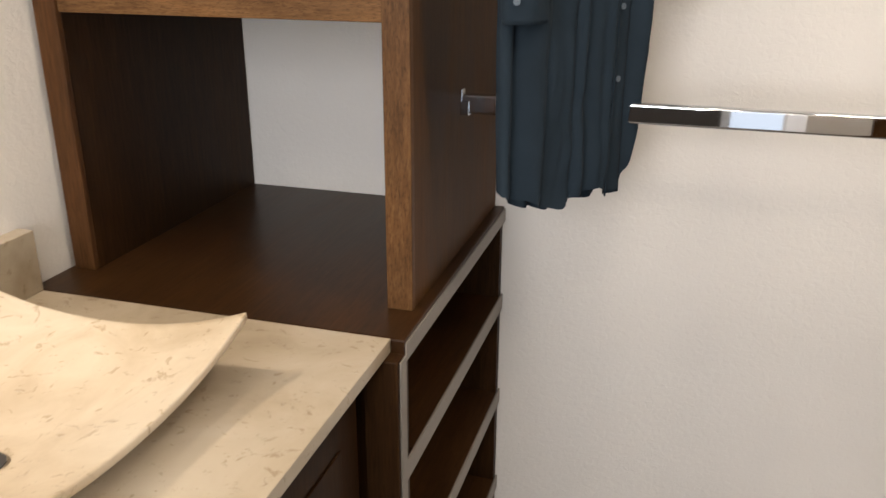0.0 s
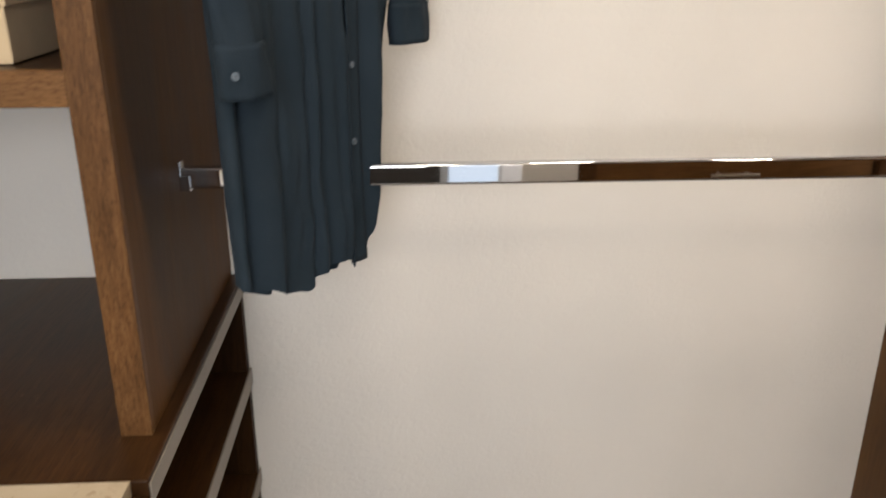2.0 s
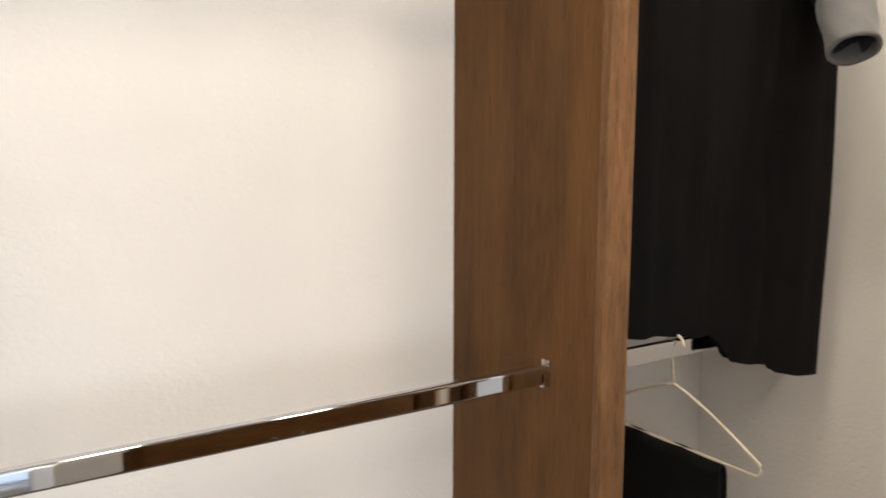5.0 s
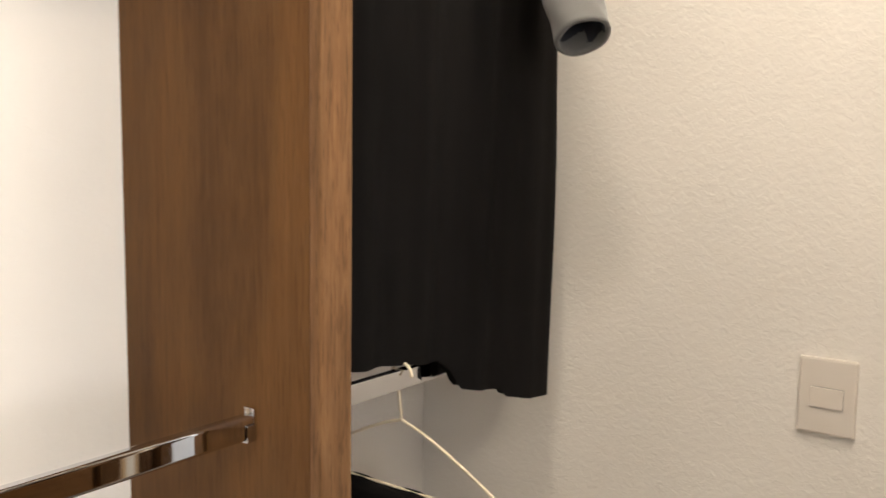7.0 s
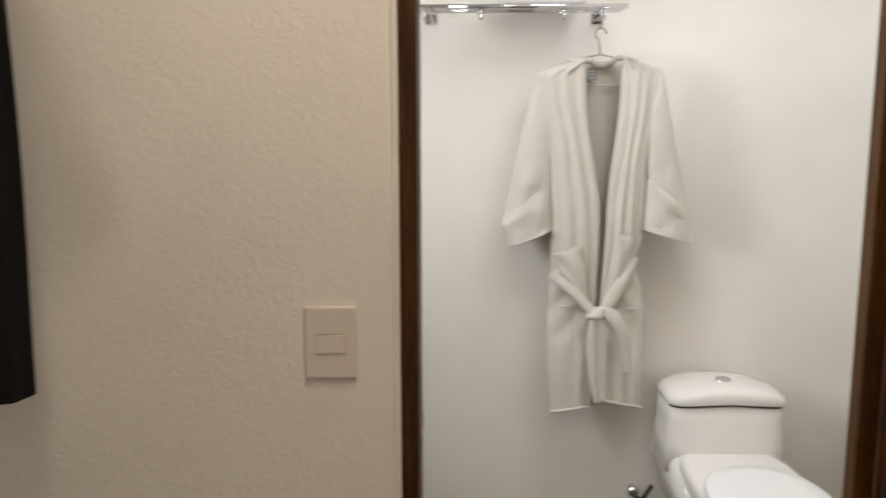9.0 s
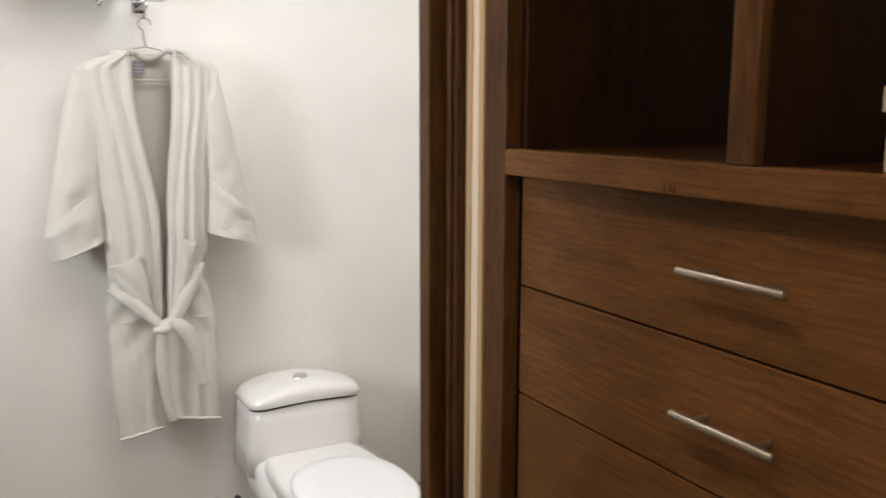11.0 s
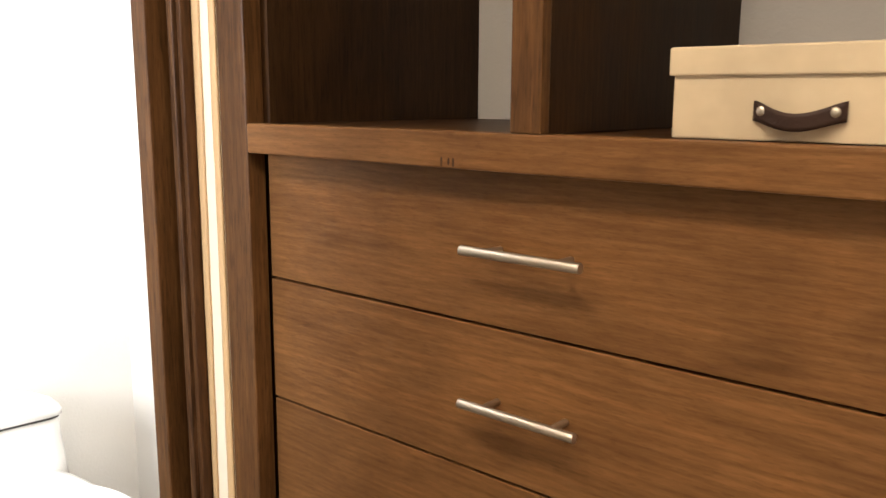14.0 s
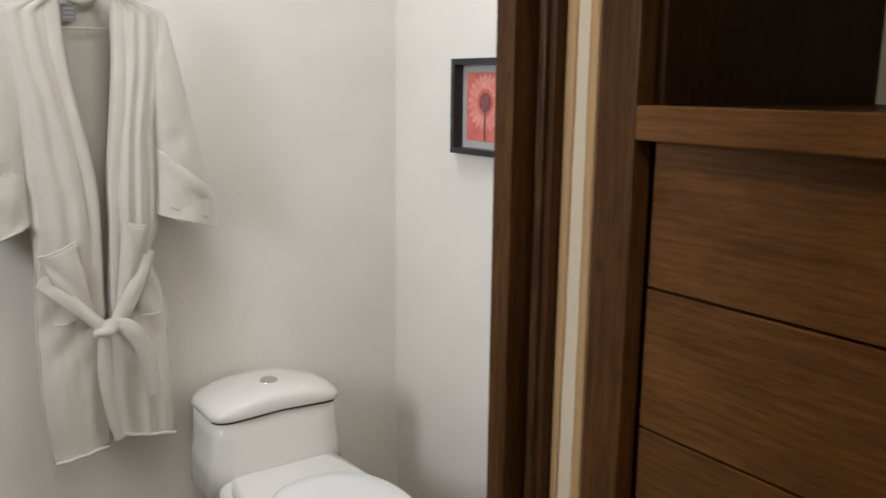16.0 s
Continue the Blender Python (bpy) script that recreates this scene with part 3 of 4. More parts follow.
def shirt_body(u, v):
    side = u < 0.5
    q = u * 2 if side else 2 - u * 2
    z = 1.05 + 0.88 * v
    lo, hi = ease(SHIRT_L, z), ease(SHIRT_R, z)
    s = lo + (hi - lo) * q
    z0 = ease(HEM_F if side else HEM_B, lo + (hi - lo) * q)
    z = z0 + (1.93 - z0) * v
    edge = math.sqrt(max(1 - (2 * q - 1) ** 2, 0))
    off = shirt_fold(s, z) * (0.35 + 0.65 * edge) + 0.009 * edge if side else -0.036 * edge + 0.008 * math.sin(s * 140 + z * 4) * edge
    off += crease((s * 1.5, 0.3 if side else 2.0, z * 0.55), 22, 0.006) * edge + crease((s, 1.0, z), 45, 0.0005)
    return sp(s, off, z)


def sleeve_bm(lo_rows, hi_rows, z0, z1, off, deep, seg=28, rows=44, sag=0.004, phase=0.0):
    def f(u, v):
        z = z0 + (z1 - z0) * v
        lo, hi = ease(lo_rows, z), ease(hi_rows, z)
        a = 2 * math.pi * u
        c, h = (lo + hi) / 2, (hi - lo) / 2
        w = 1 + 0.16 * ridge(5 * a + z * 5 + phase) + 0.06 * math.sin(5 * a - z * 40)
        d = sag * math.sin(z * 38 + phase) * math.sin(a)
        return sp(c + h * math.cos(a), off + (deep * math.sin(a) + d) * w + crease((c + h * math.cos(a), phase, z * 0.7), 38, 0.0035), z)
    return grid(seg, rows, f, True)


def button(p, n, r, parent, mat=None):
    n = Vector(n).normalized()
    p = Vector(p)
    bm = rod(p, p + n * 0.0022, r, None, 16, r * 0.9)
    bt = part("button", bm, mat or PEARL, parent, "small pearly shirt button", bevel=0.0006)
    q = n.to_track_quat("Z", "Y")
    for a in (0, 1, 2, 3):
        o = q @ Vector((0.0011 * math.cos(a * 1.571), 0.0011 * math.sin(a * 1.571), 0))
        part("hole", rod(p + o + n * 0.002, p + o + n * 0.0025, 0.0005, None, 6), RUBBER, bt)


shirt = thing("shirt", (0.24, -0.29, 1.05), "slate blue long-sleeved cotton shirt hanging buttoned in soft folds", "shirt")
part("body", grid(150, 60, shirt_body, True), SHIRT, shirt, smooth=True)


def placket(u, v):
    z = 1.061 + 0.86 * v
    s = -0.0205 + 0.036 * u
    return sp(s, shirt_fold(s, z) + 0.0112 + 0.0006 * math.sin(z * 160), z)


thick(part("placket", grid(8, 90, placket), SHIRT, shirt, smooth=True), 0.0022)
for k in range(7):
    z = 1.233 + 0.101 * k
    button(sp(-0.002, shirt_fold(-0.002, z) + 0.0118, z), (*SN, 0.05), 0.0047, shirt)
sl = part("sleeve", sleeve_bm([(1.33, -0.238), (1.475, -0.256), (1.7, -0.262), (1.88, -0.19)], [(1.33, -0.188), (1.475, -0.178), (1.7, -0.165), (1.88, -0.12)], 1.365, 1.88, 0.016, 0.018), SHIRT, shirt, smooth=True)
cuff = part("cuff", sleeve_bm([(1.32, -0.2405), (1.38, -0.2455)], [(1.32, -0.172), (1.38, -0.179)], 1.324, 1.384, 0.016, 0.021, 28, 8, 0.001), SHIRT, shirt, smooth=True)
thick(cuff, 0.0025)
button(sp(-0.239, 0.0335, 1.352), (*(SN * 0.9 - SD * 0.3), 0), 0.005, shirt)
part("sleeve", sleeve_bm([(1.35, 0.117), (1.5, 0.105), (1.7, 0.10), (1.88, 0.07)], [(1.34, 0.199), (1.5, 0.197), (1.64, 0.194), (1.88, 0.12)], 1.385, 1.88, -0.012, 0.017, phase=1.4), SHIRT, shirt, smooth=True)
cuff = part("cuff", sleeve_bm([(1.34, 0.114), (1.4, 0.113)], [(1.34, 0.2), (1.4, 0.2)], 1.346, 1.402, -0.012, 0.018, 28, 8, 0.001, 1.4), SHIRT, shirt, smooth=True)
thick(cuff, 0.0025)


def arch_hanger(name, mid, d, half, drop, z_top, mat, label, r=0.003, bar=True, group=""):
    """A wire hanger: hook over a rail at z_top, two sloping arms and a bar, along the flat direction d."""
    hg = thing(name, (mid[0], mid[1], z_top), label, "hanger", group)
    mid, d = Vector((*mid, 0)), Vector((*d, 0)).normalized()
    up = Vector((0, 0, 1))
    neck = z_top - 0.085
    path = [mid + d * 0.0 + up * neck]
    for k in range(15):
        a = radians(-70 + 18 * k)
        path.append(mid + d * (0.019 * math.cos(a)) + up * (z_top - 0.019 + 0.019 * math.sin(a) + 0.003))
    part("hook", tube(path, r), mat, hg, smooth=True)
    a1, a2 = mid + d * half + up * (neck - drop), mid - d * half + up * (neck - drop)
    arm = [a2]
    for k in range(1, 12):
        q = k / 12
        e = abs(2 * q - 1)
        arm.append(mid + d * half * (2 * q - 1) + up * (neck - drop * e ** 1.25))
    arm.append(a1)
    part("arm", tube(arm, r), mat, hg, smooth=True)
    if bar:
        b = [a1, a1 - up * 0.012 + d * 0.004, a1 - up * 0.021 - d * 0.004]
        c = [a2 - up * 0.021 + d * 0.004, a2 - up * 0.012 - d * 0.004, a2]
        part("bar", tube(b + c, r), mat, hg, smooth=True)
    return hg


arch_hanger("clothes_hanger", (0.215, -0.262), SD, 0.16, 0.05, 1.986, WIRE, "cream coated wire hanger inside the shirt")

# ---- black garment in the narrow bay ----
GD = Vector((-0.896, 0.443))
GN = Vector((-0.443, -0.896))


def gp(q, off, z):
    p = Vector((1.752, -0.369)) + GD * q + GN * off
    return (p.x, p.y, z)


G_HEM = [(0, 1.119), (0.075, 1.126), (0.085, 1.142), (0.16, 1.15), (0.185, 1.185), (0.2, 1.198), (0.26, 1.199), (0.34, 1.197), (0.46, 1.2)]


def garment(u, v):
    front = u < 0.5
    q = u * 2 if front else 2 - u * 2
    s = -0.012 + 0.45 * q
    z0 = ease(G_HEM, s)
    z = z0 + (1.93 - z0) * v
    top = max((z - 1.75) / 0.18, 0)
    s = 0.21 + (s - 0.21) * (1 - 0.45 * top ** 1.5) + 0.006 * math.sin(z * 9 + 1) * (q - 0.5)
    edge = math.sqrt(max(1 - (2 * q - 1) ** 2, 0))
    fold = crease((s, 0.5 if front else 3.0, z * 0.4), 17, 0.005) + 0.008 * math.sin(s * 62 + 0.6 * math.sin(z * 4)) + 0.004 * math.sin(s * 133 + z * 2)
    return gp(s, (0.016 + fold) * edge if front else (-0.014 + 0.5 * fold) * edge, z)


blk = thing("black_dress", (1.6, -0.29, 1.12), "long black knitted garment with a rolled grey sleeve, hanging", "dress")
part("body", grid(120, 50, garment, True), BLACKC, blk, smooth=True)


def sleeve_tube(r0, r1, p, q, bend, seg=28, rows=18, wob=0.05):
    p, q = Vector(p), Vector(q)

    def f(u, v):
        c = p.lerp(q, v) + Vector(bend) * math.sin(math.pi * v)
        a = 2 * math.pi * u
        d = (q - p).to_track_quat("Z", "Y")
        r = (r0 + (r1 - r0) * v) * (1 + wob * math.sin(2 * a + 5 * v) + 0.6 * wob * math.sin(5 * a + 9 * v))
        return c + d @ Vector((r * math.cos(a), r * math.sin(a), 0))
    return grid(seg, rows, f, True)


thick(part("sleeve", sleeve_tube(0.055, 0.037, (1.66, -0.36, 1.86), (1.588, -0.491, 1.728), (0.0, 0.0, 0.02)), BLACKC, blk, smooth=True), 0.003)
thick(part("rolled_cuff", sleeve_tube(0.040, 0.038, (1.595, -0.482, 1.745), (1.567, -0.519, 1.668), (0, 0, 0), wob=0.03), GREYC, blk, "rolled-up light grey cuff", smooth=True), 0.006)
part("cuff_lining", sleeve_tube(0.030, 0.0325, (1.595, -0.482, 1.745), (1.569, -0.517, 1.672), (0, 0, 0), wob=0.05), INKC, blk, "dark lining inside the cuff", smooth=True)
arch_hanger("clothes_hanger", (1.575, -0.262), GD, 0.14, 0.05, 1.986, WIRE, "cream coated wire hanger inside the black garment")

arch_hanger("wire_hanger", (1.512, -0.262), (0.0, 1.0), 0.18, 0.087, 1.199, WIRE, "cream coated wire hanger on the lower rail", 0.0026)


def folded(u, v):
    y = -0.372 + 0.22 * u
    w = (v - 0.5) * 2
    drop = abs(w)
    z = 1.0045 - 0.014 * (drop / 0.05) ** 0.5 if drop < 0.05 else 0.9905 - 0.24 * (drop - 0.05)
    x = 1.512 + (0.006 * math.sin(w * math.pi / 0.1) if drop < 0.05 else math.copysign(0.006, w)) + 0.004 * math.sin(y * 44 + w) * drop
    return (x, y + 0.004 * math.sin(z * 25), z + 0.002 * math.sin(y * 60))


thick(tagged(part("folded_trousers", grid(40, 60, folded), BLACKC, None, smooth=True), "black trousers folded over the bar of a wire hanger", "trousers"), 0.004, 1)

# ---- light switch ----
sw = thing("light_switch", (XE, -0.777, 1.158), "beige plastic light switch plate with one flat rocker", "light switch")
part("plate", box(XE - 0.0085, XE - 0.0002, -0.8185, -0.7355, 1.0985, 1.2165), PLATE, sw, bevel=0.004)
part("inset", box(XE - 0.0092, XE - 0.0086, -0.8008, -0.7532, 1.1402, 1.1718), LEATHER, sw)
part("rocker", box(XE - 0.0112, XE - 0.0093, -0.8005, -0.7535, 1.1405, 1.1715), PLATE, sw, bevel=0.0009)



def filler(x_edge, side, w_low, w_high, phase):
    """A band of ochre filler up the plaster strip, ragged along its inner edge."""
    def f(u, v):
        z = H * v
        w = w_low + (w_high - w_low) * min(z / 2.0, 1) + crease((phase, z * 0.4, 0.3), 12, 0.0022) + crease((phase, z, 1.3), 60, 0.0007)
        return (x_edge + side * w * u, YC + 0.0006 + 0.0012 * math.sin(math.pi * u) + crease((u, phase, z), 30, 0.0003), z)
    thick(part("filler_band", grid(4, 160, f), OCHRE, stub, "ragged ochre filler along the edge", smooth=True), 0.003, 0)


filler(2.0236, -1, 0.009, 0.023, 0.4)
filler(1.9632, 1, 0.017, 0.015, 2.9)

# ---- drawer cabinet ----
cab = thing("drawer_cabinet", (1.43, -2.02, 0), "tall brown stained wooden cabinet with wide drawers below open shelves", "cabinet")
YD, YB = -1.784, -2.275
part("stile", box(1.897, 1.9622, -1.786, YC, 0, 2.3), STILEZ, cab, bevel=0.003)
part("stile", box(0.885, 0.945, -1.786, YC, 0, 2.3), STILEZ, cab, bevel=0.003)
part("shelf_rail", box(0.9455, 1.8965, -1.786, YC + 0.0005, 1.4165, 1.459), DRAWX, cab, bevel=0.0025)
for kx, kz, kh in ((1.522, 1.4235, 0.0065), (1.511, 1.4245, 0.0045), (1.504, 1.4235, 0.0055)):
    bm = bmesh.new()
    bmesh.ops.create_circle(bm, cap_ends=True, segments=14, radius=1, matrix=Matrix.Translation((kx, YC + 0.0009, kz)) @ Matrix.Diagonal((0.0018, 1, kh, 1)) @ Matrix.Rotation(radians(90), 4, "X"))
    part("dent", bm, JAMBZ, cab, "dark dent in the shelf edge")
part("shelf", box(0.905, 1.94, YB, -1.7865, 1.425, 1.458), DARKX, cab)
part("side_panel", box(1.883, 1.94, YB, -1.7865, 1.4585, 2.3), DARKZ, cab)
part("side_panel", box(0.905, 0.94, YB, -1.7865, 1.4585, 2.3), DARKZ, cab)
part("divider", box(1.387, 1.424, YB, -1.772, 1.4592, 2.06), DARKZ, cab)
part("divider_front", box(1.3855, 1.4255, -1.7715, -1.7545, 1.4595, 2.06), STILEZ, cab, bevel=0.002)
part("upper_shelf", box(0.9455, 1.8965, YB, -1.7555, 2.061, 2.1), DRAWX, cab)
part("top_rail", box(0.9455, 1.8965, -1.786, -1.755, 2.26, 2.3), DRAWX, cab)
part("carcase", box(0.905, 1.955, YB, -1.81, 0.06, 1.4245), DARKZ, cab)
part("plinth", box(0.9455, 1.8965, -1.81, -1.79, 0, 0.09), DARKX, cab)
# the greyer plaster colour holds the shade deep inside the open shelves
wall_back = setting("wall_behind_cabinet", box(0.7, 1.9625, YB - 0.12, YB - 0.001, 0, H), plaster("shelf_shade_plaster", (0.52, 0.475, 0.42), 88, 0.15), "white plaster wall behind the open shelves, greyed in its colour for shade")
setting("wall_cabinet_end", box(0.70, 0.884, YB, YC - 0.002, 0, H), WALL, "plaster wall end beside the cabinet")
edges = [1.4195, 1.228, 1.038, 0.845, 0.655, 0.465, 0.28, 0.095]
for k, (z1, z0) in enumerate(zip(edges, edges[1:])):
    dr = part("drawer", box(0.9495, 1.8885, -1.806, YD + 0.0004 * (k % 2), z0 + 0.0018, z1 - 0.0018), (DRAWX, DRAWX2, DRAWX)[k % 3] if k != 1 else DRAWX2, cab, bevel=0.0018)
    hz = (1.3235, 1.137, 0.948, 0.755, 0.565, 0.375, 0.19)[k]
    bm = rod((1.328, -1.75, hz), (1.4895, -1.75, hz), 0.0058, None, 20)
    hd = part("handle", bm, STEEL, dr, "brushed nickel bar handle", True, 0.0008)
    for hx in (1.3605, 1.457):
        part("post", rod((hx, -1.7505, hz), (hx, YD + 0.0002, hz), 0.0042, None, 12), STEEL, dr)


def linen_box(x0, x1, yf, depth, z0, front=True):
    b = thing("storage_box", ((x0 + x1) / 2, yf - depth / 2 if yf < -1 else yf + depth / 2, z0), "cream linen covered storage box with a lid and dark leather handle", "storage box", "linen boxes")
    s = -1 if yf < -1 else 1
    y1 = yf + s * depth
    ya, yb = min(yf, y1), max(yf, y1)
    part("body", box(x0 + 0.004, x1 - 0.004, ya + 0.004, yb - 0.004, z0 + 0.0005, z0 + 0.062), LINEN, b, bevel=0.002)
    part("lid", box(x0, x1, ya, yb, z0 + 0.06, z0 + 0.087), LINEN, b, bevel=0.0022)
    cx = (x0 + x1) / 2
    yy = yf - s * (-0.0035)

    def strap(u, v):
        t = 2 * u - 1
        bow = (1 - t * t)
        return (cx + 0.04 * t, yf - s * (-0.0036) - s * (0.0015 + 0.012 * bow), z0 + 0.028 + 0.018 * (v - 0.5) * (1 - 0.12 * bow) - 0.010 * bow ** 1.5)
    st = thick(part("handle", grid(24, 4, strap), LEATHER, b, "dark brown leather strap handle", True), 0.0025, 0)
    for rx in (-0.0315, 0.0315):
        bm = bmesh.new()
        bmesh.ops.create_uvsphere(bm, u_segments=16, v_segments=8, radius=0.0048, matrix=Matrix.Translation((cx + rx, yf - s * 0.0035, z0 + 0.0275)) @ Matrix.Diagonal((1, 0.5, 1, 1)))
        part("rivet", bm, STEEL, st, "round steel rivet", True)
    return b


linen_box(1.009, 1.259, -1.787, 0.19, 1.459)
linen_box(-0.345, -0.104, -0.468, 0.19, 1.3605)

# ---- toilet room ----
rack = thing("towel_rack", (3.52, -1.19, 1.87), "chrome towel rack with bars fixed to the wall", "towel rack")
for k, x in enumerate((3.44, 3.485, 3.53, 3.575)):
    part("bar", rod((x, -0.84, 1.868), (x, -1.53, 1.868), 0.0055 if k else 0.008, None, 14), CHROME, rack, smooth=True)
for y in (-0.88, -1.46):
    part("side_arm", box(3.43, 3.636, y - 0.006, y + 0.006, 1.856, 1.8625), CHROME, rack, bevel=0.002)
    part("wall_plate", box(3.63, 3.6398, y - 0.02, y + 0.02, 1.83, 1.9), CHROME, rack, bevel=0.004)
for y in (-0.865, -1.05, -1.32, -1.45):
    pts = [(3.45, y, 1.86), (3.45, y, 1.842), (3.444, y, 1.83), (3.432, y, 1.826), (3.424, y, 1.832), (3.422, y, 1.842)]
    hk = part("hook", tube(pts, 0.006), CHROME, rack, smooth=True)
    bm = bmesh.new()
    bmesh.ops.create_uvsphere(bm, u_segments=14, v_segments=8, radius=0.011, matrix=Matrix.Translation((3.45, y, 1.85)))
    part("knob", bm, CHROME, hk, smooth=True)


def towel(y0, y1, z0, n):
    tw = thing("folded_towel", (3.53, (y0 + y1) / 2, z0), "folded pale towels lying on the chrome rack", "towel", "towels on the rack")
    for k in range(n):
        bm = box(3.45 + 0.004 * k, 3.61, y1 + 0.004 * k, y0 - 0.003 * k, z0 + 0.031 * k, z0 + 0.031 * k + 0.03)
        part("layer", bm, TOWEL, tw, smooth=True, bevel=0.012)


towel(-1.12, -1.4, 1.8765, 2)

def smooth_path(path, k):
    """The place at k, from 0 to 1, on a soft curve through the places of path."""
    n = len(path) - 1
    q = min(k * n, n - 1e-6)
    i = int(q)
    t = q - i
    a, b, c, d = (Vector(path[min(max(m, 0), n)]) for m in (i - 1, i, i + 1, i + 2))
    return 0.5 * (2 * b + (c - a) * t + (2 * a - 5 * b + 4 * c - d) * t * t + (3 * b - a - 3 * c + d) * t ** 3)


def step(a, b, x):
    k = min(max((x - a) / (b - a), 0), 1)
    return k * k * (3 - 2 * k)


def robe_sheet(name, inner, outer, z0, z1, parent, phase, x0, pleats=(), skirt=(), mat=None, hem=0.0, nu=64, nv=120):
    """A hanging panel from its inner to its outer edge; pleats run down from the shoulder to the belt, skirt folds below it."""
    def f(u, v):
        z = z0 + (z1 - z0) * v
        a, b = ease(inner, z), ease(outer, z)
        y = a + (b - a) * u
        zz = z0 + hem * (1 - u) + (z1 - z0 - hem * (1 - u)) * v
        waist = math.exp(-((zz - 0.86) / 0.13) ** 2)
        up, low = step(0.92, 1.12, zz), 1 - step(0.62, 0.84, zz)
        x = x0 - 0.026 * math.sin(math.pi * min(u * 1.05, 1)) ** 0.7 + 0.014 * waist * step(0.05, 0.5, u)
        k = step(0.9, 1.7, zz)
        for lo_u, hi_u, h, w in pleats:
            x -= h * up * (0.55 + 0.45 * (1 - k)) * math.exp(-((u - (lo_u + (hi_u - lo_u) * k)) / w) ** 2)
        for c, h, w in skirt:
            x -= h * low * math.exp(-((u - c - 0.06 * (0.8 - zz)) / w) ** 2)
        pull = 0.004 * waist * math.sin((y + 1.46) * 60 + (zz - 0.85) * 55 * (1 if y > -1.46 else -1))
        return (x + pull + crease((phase, y * 1.4, zz * 0.45), 15, 0.0035) + crease((phase, y, zz * 0.8), 42, 0.0011), y, zz)
    return thick(part(name, grid(nu, nv, f), mat or TERRY, parent, smooth=True), 0.006, 1)


robe = thing("bath_robe", (3.55, -1.46, 0.45), "white terry bath robe with tied belt hanging from a hanger", "bath robe")
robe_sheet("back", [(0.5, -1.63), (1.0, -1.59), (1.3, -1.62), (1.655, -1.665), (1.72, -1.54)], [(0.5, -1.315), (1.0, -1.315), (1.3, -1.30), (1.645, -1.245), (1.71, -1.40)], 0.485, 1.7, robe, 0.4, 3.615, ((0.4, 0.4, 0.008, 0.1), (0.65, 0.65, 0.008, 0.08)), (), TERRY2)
robe_sheet("front", [(0.43, -1.452), (0.83, -1.464), (1.13, -1.47), (1.615, -1.408), (1.72, -1.405)], [(0.43, -1.31), (0.63, -1.294), (0.9, -1.297), (1.03, -1.306), (1.12, -1.30), (1.4, -1.284), (1.6, -1.243), (1.645, -1.238), (1.712, -1.405)], 0.452, 1.7, robe, 0.2, 3.532, ((0.30, 0.42, 0.013, 0.07), (0.62, 0.66, 0.014, 0.09), (0.9, 0.88, 0.008, 0.06)), ((0.25, 0.008, 0.12), (0.7, 0.010, 0.16)), hem=0.022)
robe_sheet("front", [(0.45, -1.474), (0.83, -1.478), (1.13, -1.492), (1.62, -1.53), (1.72, -1.54)], [(0.45, -1.637), (0.72, -1.642), (0.87, -1.64), (1.0, -1.602), (1.09, -1.625), (1.3, -1.635), (1.6, -1.672), (1.655, -1.674), (1.722, -1.54)], 0.47, 1.704, robe, 1.7, 3.527, ((0.34, 0.36, 0.014, 0.06), (0.6, 0.58, 0.013, 0.07), (0.86, 0.8, 0.012, 0.06)), ((0.2, 0.007, 0.1), (0.5, 0.009, 0.1), (0.82, 0.008, 0.09)), hem=0.03)


def lapel(side):
    edge = [(0.83, -1.464), (1.13, -1.469), (1.615, -1.407), (1.725, -1.402)] if side > 0 else [(0.83, -1.479), (1.13, -1.493), (1.62, -1.531), (1.725, -1.541)]

    def f(u, v):
        z = 0.845 + 0.86 * v
        y = ease(edge, z) + side * 0.05 * u
        return (3.508 - 0.010 * math.sin(math.pi * u) ** 0.6 + 0.012 * u + 0.003 * math.sin(z * 13 + side) + crease((side, y, z * 0.6), 30, 0.0018), y, z)
    lp = thick(part("lapel", grid(12, 70, f), TERRY, robe, smooth=True), 0.006, 1)
    part("stitch_line", tube([Vector(f(0.82, k / 40)) + Vector((-0.001, 0, 0)) for k in range(41)], 0.0018, None, 6), TERRY2, lp, "stitched line along the lapel", smooth=True)


lapel(1), lapel(-1)
part("collar", tube([smooth_path([(3.512, -1.408, 1.695), (3.54, -1.42, 1.703), (3.566, -1.445, 1.69), (3.572, -1.47, 1.684), (3.566, -1.5, 1.692), (3.542, -1.525, 1.712), (3.512, -1.543, 1.708)], k / 24) for k in range(25)], 0.010), TERRY, robe, smooth=True)


